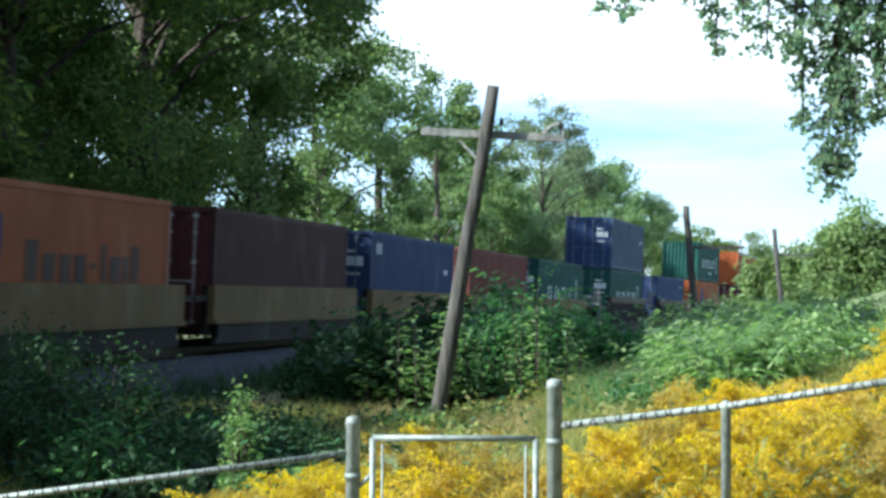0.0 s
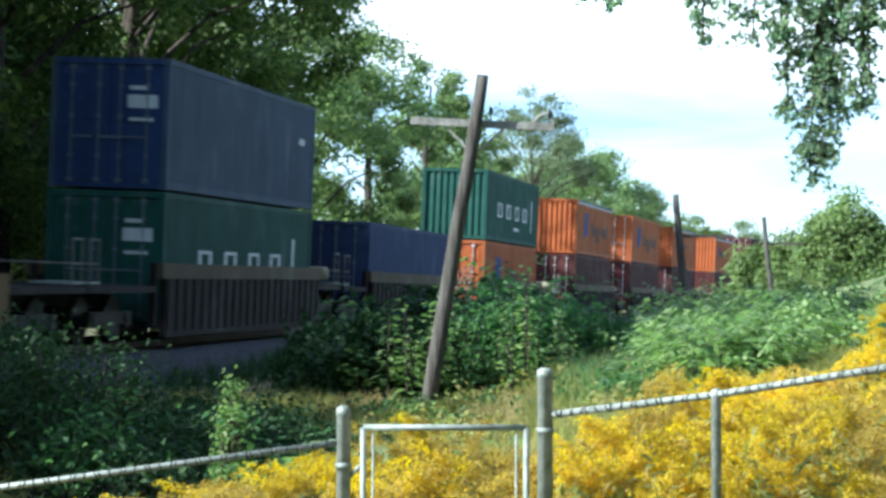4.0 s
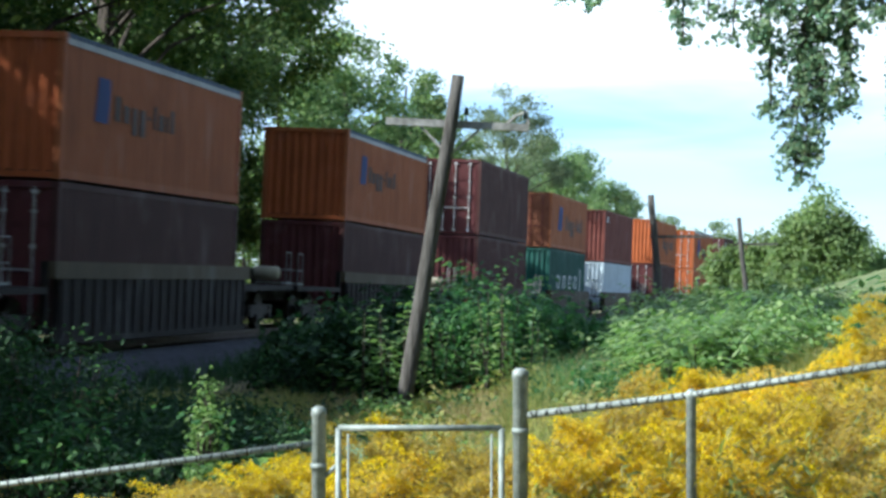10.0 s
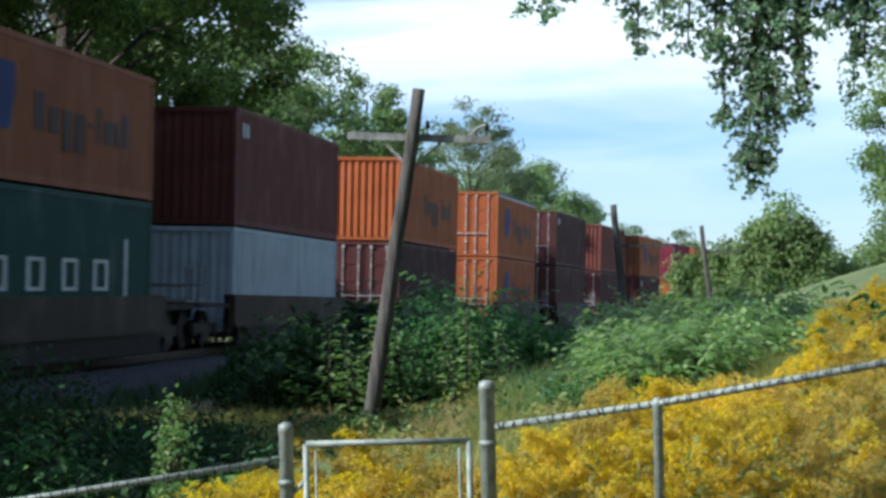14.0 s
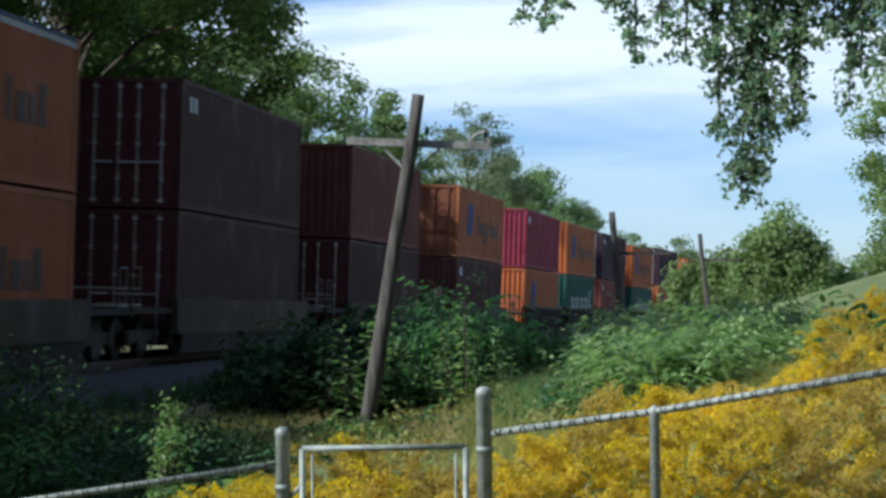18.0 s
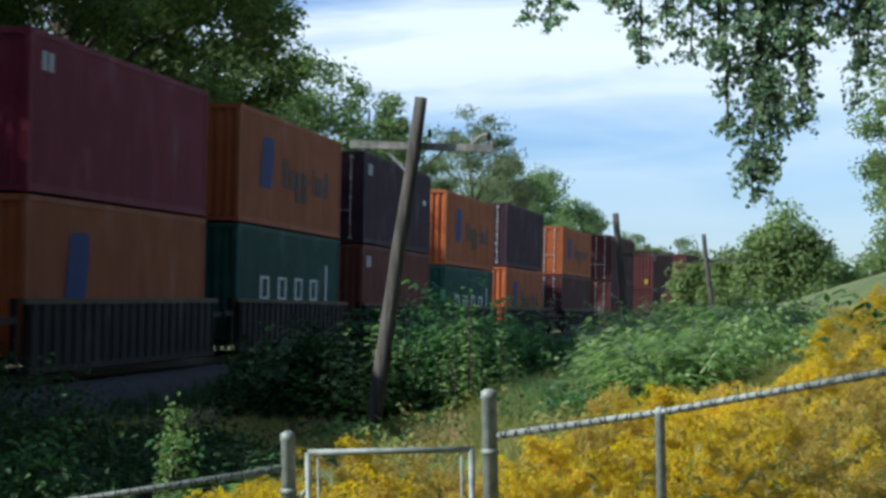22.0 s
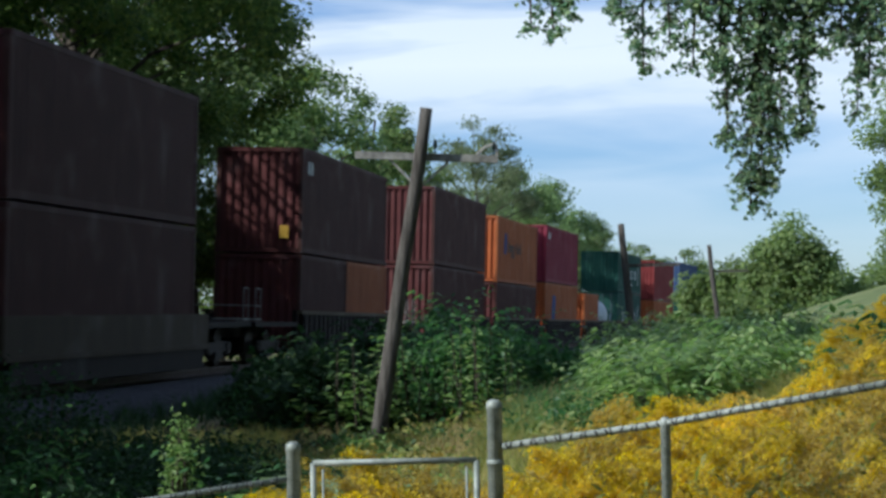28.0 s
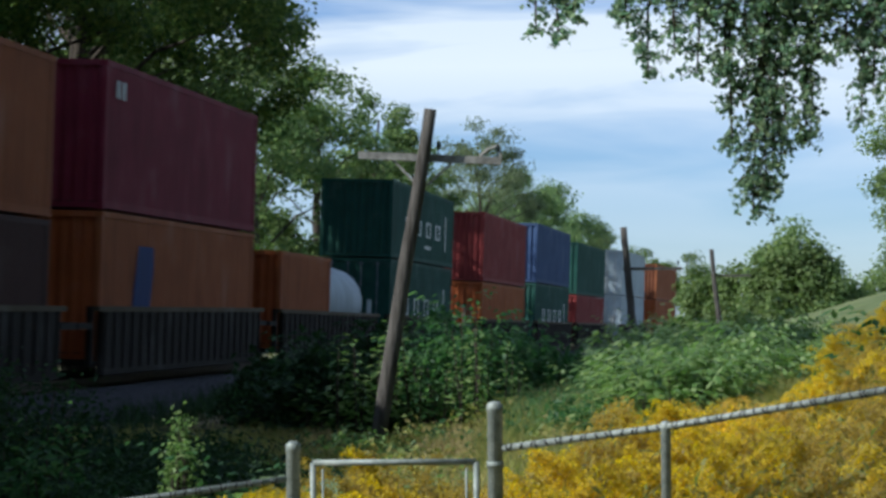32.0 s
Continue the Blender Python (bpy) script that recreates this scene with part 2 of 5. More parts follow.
def attach(name, me, parent=None, label="", m=None):
    ob = new(name, me)
    ob.parent = parent
    if m is not None:
        ob.matrix_basis = m
    return tagged(ob, label) if label else ob


def part(name, bm, material, parent, label=""):
    me = bpy.data.meshes.new(name)
    bm.to_mesh(me)
    bm.free()
    me.materials.append(material)
    return attach(name, me, parent, label)


class Boxes:
    """Quads gathered as plain and bevelled boxes, tubes and sheets."""

    def __init__(self):
        self.v, self.f = [], []

    def box(self, x0, x1, y0, y1, z0, z1):
        o = len(self.v)
        self.v += [(x0, y0, z0), (x1, y0, z0), (x1, y1, z0), (x0, y1, z0), (x0, y0, z1), (x1, y0, z1), (x1, y1, z1), (x0, y1, z1)]
        self.f += [tuple(o + i for i in q) for q in ((0, 3, 2, 1), (4, 5, 6, 7), (0, 1, 5, 4), (1, 2, 6, 5), (2, 3, 7, 6), (3, 0, 4, 7))]
        return self

    def tube(self, pts, radii, n=8, caps=True):
        rings = []
        for k, p in enumerate(pts):
            p = Vector(p)
            d = (Vector(pts[min(k + 1, len(pts) - 1)]) - Vector(pts[max(k - 1, 0)])).normalized()
            a = d.orthogonal().normalized() if abs(d.z) < 0.9 else Vector((1, 0, 0))
            a = (a - d * a.dot(d)).normalized()
            b = d.cross(a)
            r = radii[k] if isinstance(radii, (list, tuple)) else radii
            o = len(self.v)
            for i in range(n):
                c = 2 * math.pi * i / n
                self.v.append(tuple(p + (a * math.cos(c) + b * math.sin(c)) * r))
            rings.append(o)
        for o, q in zip(rings, rings[1:]):
            for i in range(n):
                j = (i + 1) % n
                self.f.append((o + i, o + j, q + j, q + i))
        if caps:
            for o, p, flip in ((rings[0], pts[0], True), (rings[-1], pts[-1], False)):
                c = len(self.v)
                self.v.append(tuple(p))
                for i in range(0, n, 2):
                    q = (o + i, o + i + 1, o + (i + 2) % n, c)
                    self.f.append(q[::-1] if flip else q)
        return self

    def sheet(self, profile, z0, z1):
        """A wall that follows a profile of (x, y) points from z0 to z1."""
        o = len(self.v)
        for x, y in profile:
            self.v += [(x, y, z0), (x, y, z1)]
        for k in range(len(profile) - 1):
            a = o + 2 * k
            self.f.append((a, a + 2, a + 3, a + 1))
        return self

    def mesh(self, name, mat, smooth=False):
        return mesh_from(name, self.v, self.f, mat, smooth)


def unit(v):
    return v / np.maximum(np.linalg.norm(v, axis=1, keepdims=True), 1e-9)


def leaves(rng, centers, size, up=0.5, out=None, aspect=0.55):
    """Small folded rhombic leaves at the centers; returns vertices and quads."""
    n = len(centers)
    nrm = rng.normal(size=(n, 3))
    nrm[:, 2] = np.abs(nrm[:, 2]) + up
    if out is not None:
        nrm = nrm + out
    nrm = unit(nrm)
    a = unit(np.cross(nrm, rng.normal(size=(n, 3))))
    b = np.cross(nrm, a)
    s = (size * rng.uniform(0.6, 1.3, n))[:, None]
    fold = nrm * s * 0.12
    p = np.stack([centers - a * s * 0.5, centers + b * s * 0.5 * aspect + fold, centers + a * s * 0.5, centers - b * s * 0.5 * aspect + fold], axis=1)
    f = np.arange(4 * n).reshape(n, 4)
    return p.reshape(-1, 3), f


# ---- lie of the land ----
TRACK_X, TRACK_BEND, TRACK_Y0, RAIL_Z, BANK = -14.02, 0.0006, 34.2, 0.99, 0.04


def track_at(s):
    """Place on the track's middle line, s metres along, and its heading."""
    if s <= TRACK_Y0:
        return TRACK_X, s, 0.0
    th = TRACK_BEND * (s - TRACK_Y0)
    return TRACK_X + (1 - math.cos(th)) / TRACK_BEND, TRACK_Y0 + math.sin(th) / TRACK_BEND, th


def grade(y):
    """How far the line lies below its level stretch; it falls gently towards the near end."""
    return -0.010 * min(max(52.0 - y, 0.0), 60.0)


def track_x(y):
    d = np.maximum(y - TRACK_Y0, 0)
    return TRACK_X + TRACK_BEND * d * d / 2


def land(x, y):
    """Height of the ground."""
    x, y = np.asarray(x, float), np.asarray(y, float)
    u = x - track_x(y)
    xr = np.log1p(np.exp(np.clip((x + 4.0) * 1.5, -40, 40))) / 1.5
    side = 0.135 * np.minimum(xr, 14)
    rise = np.clip(0.024 * np.clip(y - 10, 0, None), 0, 0.8)
    k = np.clip((y - 36) / 34, 0, 1)
    k = k * k * (3 - 2 * k) * np.clip(1 - (y - 78) / 20, 0, 1)
    hill = 0.145 * np.clip(x + 6.9, 0, 18) * k
    b = -0.45 + side + rise + hill
    left = 0.35 + 0.02 * np.clip(-u - 4, 0, 40)
    w = np.clip((u + 3.2) / 6.4, 0, 1)
    b = left * (1 - w) + b * w
    e = np.clip((np.abs(u) - 1.0) / 1.4, 0, 1)
    return 0.5 * (1 - e) + np.minimum(b, 0.5 + 20 * e) * e


def land1(x, y):
    return float(land(x, y))


def spread(lo, hi, fine0, fine1, step, grow=1.25):
    a = list(np.arange(fine0, fine1 + step / 2, step))
    s = step
    while a[-1] < hi:
        s *= grow
        a.append(a[-1] + s)
    s = step
    while a[0] > lo:
        s *= grow
        a.insert(0, a[0] - s)
    return np.array(a)


gx = spread(-1500, 1500, -22, 9, 0.5)
gy = spread(-1200, 2500, 4, 80, 0.6)
GX, GY = np.meshgrid(gx, gy)
GZ = land(GX, GY)
rng = np.random.default_rng(5)
near = (GX > -22) & (GX < 9) & (GY > 4) & (GY < 80)
GZ = GZ + np.where(near, rng.normal(0, 0.02, GX.shape), 0)
nx, ny = len(gx), len(gy)
idx = np.arange(nx * ny).reshape(ny, nx)
gf = np.stack([idx[:-1, :-1], idx[:-1, 1:], idx[1:, 1:], idx[1:, :-1]], -1).reshape(-1, 4)
cx = (GX[:-1, :-1] + GX[1:, 1:]).ravel() / 2
cy = (GY[:-1, :-1] + GY[1:, 1:]).ravel() / 2
lawn = (cx > -0.5) & (cy > 42) & (cy < 160)
ground = tagged(attach("ground", mesh_from("ground", np.stack([GX, GY, GZ], -1), gf, [GROUND, LAWN], True, lawn.astype(int))),
                "weedy sloping ground with a mown grassy rise", "ground", kind="structure")


def along_track(offsets, s0, s1, step, mat, name):
    """A strip that follows the track through (sideways, height) offsets."""
    v, n = [], len(offsets)
    ss = np.arange(s0, s1 + 1e-6, step)
    for s in ss:
        x, y, th = track_at(s)
        for o, z in offsets:
            v.append((x + o * math.cos(th), y - o * math.sin(th), z + grade(y)))
    i = np.arange(len(ss) - 1)[:, None] * n + np.arange(n - 1)[None]
    f = np.stack([i, i + 1, i + n + 1, i + n], -1).reshape(-1, 4)
    return mesh_from(name, v, f, mat, False)


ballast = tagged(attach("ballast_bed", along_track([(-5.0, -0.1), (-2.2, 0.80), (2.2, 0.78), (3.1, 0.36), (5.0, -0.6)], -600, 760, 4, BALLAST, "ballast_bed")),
                 "crushed-stone railway ballast bed, shade put into its dark bluish grey", "ballast", kind="structure")
track = tagged(new("railway_track"), "steel railway track on dark wooden ties", "track", kind="structure")
for o, tilt in ((-0.75, 0.03), (0.75, -0.03)):
    z = RAIL_Z + tilt
    attach("rail", along_track([(o - 0.07, z - 0.16), (o - 0.02, z - 0.13), (o - 0.036, z - 0.03), (o - 0.036, z), (o + 0.036, z), (o + 0.036, z - 0.03), (o + 0.02, z - 0.13), (o + 0.07, z - 0.16)], -600, 760, 4, RAIL_STEEL, "rail"), track)
tie_box = Boxes().box(-1.3, 1.3, -0.11, 0.11, -0.19, 0.0).mesh("tie", TIE_WOOD)
for k in range(160):
    x, y, th = track_at(20 + 0.55 * k)
    attach("tie", tie_box, track, m=pose(x, y, RAIL_Z + grade(y) - 0.155, 0, math.degrees(BANK), -math.degrees(th)))

# ---- the train ----
LONG, WIDE = 12.19, 2.44


def waves(length, pitch, depth, axis, at, sign):
    """Trapezoid corrugation along an axis; sign is the outward way."""
    n = int(round(length / pitch))
    p = length / n
    out = []
    for k in range(n):
        o = k * p
        for a, d in ((0.0, 0), (0.28, 0), (0.5, 1), (0.78, 1)):
            out.append((o + a * p, d))
    out.append((length, 0))
    return [((at - sign * d * depth, v) if axis == "y" else (v, at - sign * d * depth)) for v, d in out]


MESHES = {}


def cached(key, make):
    if key not in MESHES:
        MESHES[key] = make()
    return MESHES[key]


def slab(x, y0, y1, z0, z1, mat, key):
    """A thin marking laid on the side panel."""
    return cached(("slab", key, y0, y1, z0, z1), lambda: Boxes().box(x, x + 0.006, y0, y1, z0, z1).mesh("marking", mat))


def ring_mark(y0, y1, z0, z1, bar, mat):
    x = WIDE / 2 + 0.002
    b = Boxes()
    b.box(x, x + 0.006, y0, y0 + bar, z0, z1).box(x, x + 0.006, y1 - bar, y1, z0, z1)
    b.box(x, x + 0.006, y0 + bar, y1 - bar, z0, z0 + bar * 0.35).box(x, x + 0.006, y0 + bar, y1 - bar, z1 - bar * 0.35, z1)
    return b.mesh("marking", mat)


def container(colour, tall, end, mark, label, length=LONG, end_colour=None):
    """A shipping container; its near end lies at y = 0 and its bottom at z = 0."""
    h = 2.90 if tall else 2.59
    mat = PAINT[colour]
    root = tagged(new("shipping_container"), label, "container", group="containers on the train")
    key = (colour, h, length)
    w = WIDE / 2
    for sg in (-1, 1):
        def side(sg=sg):
            prof = [(x, y + 0.1) for x, y in waves(length - 0.2, 0.278, 0.02, "y", sg * (w - 0.004), sg)]
            return Boxes().sheet(prof if sg > 0 else prof[::-1], 0.16, h - 0.1).mesh("side_panel", mat)
        attach("side_panel", cached((*key, "side", sg), side), root)
    attach("roof_panel", cached((*key, "roof"), lambda: Boxes().box(-w + 0.03, w - 0.03, 0.03, length - 0.03, h - 0.04, h - 0.012).mesh("roof_panel", mat)), root)
    attach("floor_frame", cached((*key, "floor"), lambda: Boxes().box(-w + 0.04, w - 0.04, 0.05, length - 0.05, 0.03, 0.15).mesh("floor_frame", BLACK_STEEL)), root)
    for sg in (-1, 1):
        pale = "pale" in mark
        x0, x1 = (sg * w - 0.06, sg * w) if sg > 0 else (sg * w, sg * w + 0.06)
        z0, z1 = (h - 0.2, h - 0.09) if pale else (h - 0.11, h)
        attach("top_rail", cached((*key, "top", sg, pale), lambda: Boxes().box(x0, x1, 0.17, length - 0.17, z0, z1).mesh("top_rail", PAINT["grey_rail"] if pale else mat)), root)
        if pale:
            attach("roof_edge", cached((*key, "edge", sg), lambda: Boxes().box(x0, x1, 0.17, length - 0.17, h - 0.09, h).mesh("roof_edge", PAINT["slate"])), root, "dark slate roof edge")
        attach("bottom_rail", cached((*key, "low", sg), lambda: Boxes().box(sg * w - (0.05 if sg > 0 else 0), sg * w + (0 if sg > 0 else 0.05), 0.17, length - 0.17, 0.02, 0.165).mesh("bottom_rail", mat)), root)
        for y, e in ((0, 0), (length - 0.17, 1)):
            def post(sg=sg, y=y):
                return Boxes().box(min(sg * w, sg * (w - 0.12)), max(sg * w, sg * (w - 0.12)), y, y + 0.17, 0.12, h - 0.12).mesh("corner_post", mat)
            cp = attach("corner_post", cached((*key, "post", sg, e), post), root)
            for z in (0, h - 0.118):
                attach("corner_casting", cached((*key, "casting", sg, e), lambda: Boxes().box(min(sg * (w + 0.004), sg * (w - 0.162)), max(sg * (w + 0.004), sg * (w - 0.162)), y - 0.004, y + 0.178, 0, 0.118).mesh("corner_casting", mat)), cp, m=pose(0, 0, z))
    # Ends use separate tones; for the oranges the ends' shaded look is painted in
    end_colour = end_colour or {"maroon": "wine", "slate": "slate_end", "orange": "orange_end", "rust_orange": "rust_end_shade"}.get(colour)
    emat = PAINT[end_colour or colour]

    def plain_end(y, sign):
        return Boxes().sheet([(x - w + 0.12, yy) for x, yy in waves(WIDE - 0.24, 0.25, 0.045, "x", y, sign)][:: (1 if sign < 0 else -1)], 0.12, h - 0.1).box(-w + 0.12, w - 0.12, y - 0.03, y + 0.03, h - 0.12, h).box(-w + 0.12, w - 0.12, y - 0.03, y + 0.03, 0.02, 0.13).mesh("end_wall", emat)
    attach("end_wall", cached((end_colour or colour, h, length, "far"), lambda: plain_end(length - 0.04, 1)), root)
    rod = PAINT["brown"] if colour == "rust_orange" else PAINT["dull_rod"] if colour in ("slate", "navy", "blue", "green") else ROD
    if end == "door":
        for sg in (-1, 1):
            def door(sg=sg):
                return Boxes().box(min(sg * 0.01, sg * (w - 0.13)), max(sg * 0.01, sg * (w - 0.13)), 0.05, 0.09, 0.14, h - 0.13).mesh("door", emat)
            d = attach("door", cached((end_colour or colour, h, "door", sg), door), root)
            step = (h - 0.52) / 4
            for k in range(4):
                attach("door_panel", cached((end_colour or colour, h, "panel", sg), lambda: Boxes().box(min(sg * 0.08, sg * (w - 0.2)), max(sg * 0.08, sg * (w - 0.2)), 0.03, 0.05, 0.06, step - 0.06).mesh("door_panel", emat)), d, m=pose(0, 0, 0.26 + k * step))
            for x in (0.22, 0.78):
                attach("lock_rod", cached((h, "rod", sg, x, rod.name), lambda: Boxes().tube([(sg * x, -0.005, 0.1), (sg * x, -0.005, h - 0.1)], 0.019, 6).box(sg * x - 0.06, sg * x + 0.06, -0.03, 0.02, 0.14, 0.2).box(sg * x - 0.06, sg * x + 0.06, -0.03, 0.02, h - 0.22, h - 0.16).box(sg * x - 0.05, sg * x + 0.05, -0.03, 0.02, 1.4, 1.46).box(sg * x - 0.045, sg * x + 0.045, -0.03, 0.02, 0.62, 0.68).box(sg * x - 0.045, sg * x + 0.045, -0.03, 0.02, 2.02, 2.08).mesh("lock_rod", rod)), d)
                attach("handle", cached((h, "handle", sg, x, rod.name), lambda: Boxes().box(sg * x - 0.02, sg * x + 0.42 * (1 if sg * x < 0.5 else -1) * 1.0, -0.028, -0.01, 1.0, 1.04).mesh("handle", rod)) if sg * x < 0.5 else cached((h, "handle", sg, x, rod.name), lambda: Boxes().box(sg * x - 0.42, sg * x + 0.02, -0.028, -0.01, 1.0, 1.04).mesh("handle", rod)), d)
            if sg > 0 and "placard" in mark:
                attach("placard", cached((h, "placard"), lambda: Boxes().box(0.36, 0.98, 0.018, 0.024, h * 0.62, h * 0.72).box(0.40, 0.74, 0.018, 0.024, h * 0.76, h * 0.79).box(0.40, 0.9, 0.018, 0.024, h * 0.52, h * 0.545).mesh("placard", MARK_WHITE)), d, "white placard and number bars")
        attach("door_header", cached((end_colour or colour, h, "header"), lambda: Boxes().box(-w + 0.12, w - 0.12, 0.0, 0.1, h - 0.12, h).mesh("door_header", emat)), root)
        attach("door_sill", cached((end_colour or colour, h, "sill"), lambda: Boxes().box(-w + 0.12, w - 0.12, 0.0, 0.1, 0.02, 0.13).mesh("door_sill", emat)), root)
    else:
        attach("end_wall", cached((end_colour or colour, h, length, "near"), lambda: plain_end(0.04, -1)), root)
    x = WIDE / 2 + 0.002
    small = "small" in mark
    if "logo" in mark:
        def sign():
            y0, y1, k, z0, z1 = (1.75, 2.5, 0.2, h * 0.44, h * 0.76) if small else (2.1, 3.35, 0.35, h * 0.34, h * 0.79)
            yz = ((y0, z0), (y1, z0), (y1 + k * 0.6, z0 + (z1 - z0) * 0.62), (y1 + k * 0.5, z1), (y0 + k, z1), (y0 + k * 0.55, z0 + (z1 - z0) * 0.55))
            v = [(x + o, a, b) for o in (0, 0.006) for a, b in yz]
            n = len(yz)
            return mesh_from("emblem", v, [(5, 2, 1, 0), (5, 4, 3, 2), (6, 7, 8, 11), (8, 9, 10, 11)] + [(i, (i + 1) % n, n + (i + 1) % n, n + i) for i in range(n)], MARK_BLUE)
        attach("emblem", cached(("emblem", h, small), sign), root, "dark blue slanted emblem")
    if "text" in mark:
        for k, (y0, y1) in enumerate(((4.6, 5.15), (5.4, 5.95), (6.2, 6.7), (6.95, 7.45), (7.7, 8.0), (8.25, 8.5), (8.75, 9.3), (9.5, 9.75), (9.95, 10.35))):
            if small:
                y0, y1 = 2.9 + (y0 - 4.6) * 0.68, 2.9 + (y1 - 4.6) * 0.68
            g = 0.7 if small else 1.0
            z0, z1 = (-0.2 if k in (2, 3) else 0.0 if k == 4 else -0.09), (0.17 if k in (0, 5, 8) else 0.04 if k == 4 else 0.09)
            attach("lettering", slab(x, y0, y1, h * ((0.54 if small else 0.47) + g * z0), h * ((0.54 if small else 0.47) + g * z1), MARK_DARK, "dark"), root, "dark lettering bar")
    if "initials" in mark:
        for y0 in (2.4, 4.35, 6.3, 8.2):
            attach("lettering", cached(("ring", y0, h), lambda: ring_mark(y0, y0 + 0.95, h * 0.36, h * 0.57, 0.2, MARK_WHITE)), root, "white lettering bar")
        attach("stripe", slab(x, 10.25, 10.45, h * 0.22, h * 0.72, MARK_WHITE, "white"), root, "white upright stripe")
        attach("lettering", slab(x, 6.1, 7.3, h * 0.2, h * 0.245, MARK_WHITE, "white"), root, "white lettering bar")
    if "corner" in mark:
        attach("lettering", slab(x, 0.62, 0.86, h * 0.76, h * 0.88, MARK_WHITE, "white"), root, "white corner mark")
        attach("lettering", slab(x, 1.02, 1.22, h * 0.76, h * 0.88, MARK_WHITE, "white"), root, "white corner mark")
    if "tag" in mark:
        attach("lettering", slab(x, 10.6, 11.1, h * 0.6, h * 0.66, MARK_WHITE, "white"), root, "small white number bar")
    if "sticker" in mark:
        x0, z0 = (-0.95, 0.8) if "high" in mark else (0.6, 0.14)
        attach("sticker", cached(("sticker", h, x0), lambda: Boxes().box(x0, x0 + 0.25, -0.014, -0.006, h * z0, h * (z0 + 0.12)).mesh("sticker", MARK_YELLOW)), root, "yellow warning sticker")
    return root


def tank(length=6.06):
    """A short white tank on a frame."""
    root = tagged(new("tank_container"), "white tank in a short steel frame in a well car", "tank container", group="containers on the train")
    b = Boxes()
    ys = [0.35, 0.42, 0.6, 0.95, length - 0.95, length - 0.6, length - 0.42, length - 0.35]
    rs = [0.35, 0.75, 1.0, 1.1, 1.1, 1.0, 0.75, 0.35]
    b.tube([(0, y, 1.35) for y in ys], rs, 20)
    attach("vessel", b.mesh("vessel", PAINT["white"], True), root)
    for x in (-1.14, 1.14):
        for y in (0.08, length - 0.08):
            attach("corner_post", Boxes().box(x - 0.06, x + 0.06, y - 0.06, y + 0.06, 0, 1.5).mesh("corner_post", PAINT["white"]), root)
        attach("bottom_rail", Boxes().box(x - 0.05, x + 0.05, 0.14, length - 0.14, 0.02, 0.16).mesh("bottom_rail", PAINT["white"]), root)
    return root


def bogie_mesh():
    b = Boxes()
    for x in (-1.0, 1.0):
        b.box(x - 0.07, x + 0.07, -1.15, 1.15, 0.38, 0.62)
        b.box(x - 0.09, x + 0.09, -0.35, 0.35, 0.2, 0.4)
        for y in (-0.9, 0.9):
            b.box(x - 0.1, x + 0.1, y - 0.14, y + 0.14, 0.33, 0.6)
    b.box(-1.0, 1.0, -0.2, 0.2, 0.4, 0.68)
    return b.mesh("bogie", BLACK_STEEL)


def wheel_mesh():
    b = Boxes()
    for x in (-0.72, 0.72):
        b.tube([(x - 0.065, 0, 0), (x + 0.065, 0, 0)], 0.45, 20)
        b.tube([(x - 0.08 if x > 0 else x + 0.055, 0, 0), (x - 0.055 if x > 0 else x + 0.08, 0, 0)], 0.475, 20)
    b.tube([(-0.66, 0, 0), (0.66, 0, 0)], 0.08, 8)
    return b.mesh("wheelset", BLACK_STEEL)


BOGIE, WHEEL = bogie_mesh(), wheel_mesh()


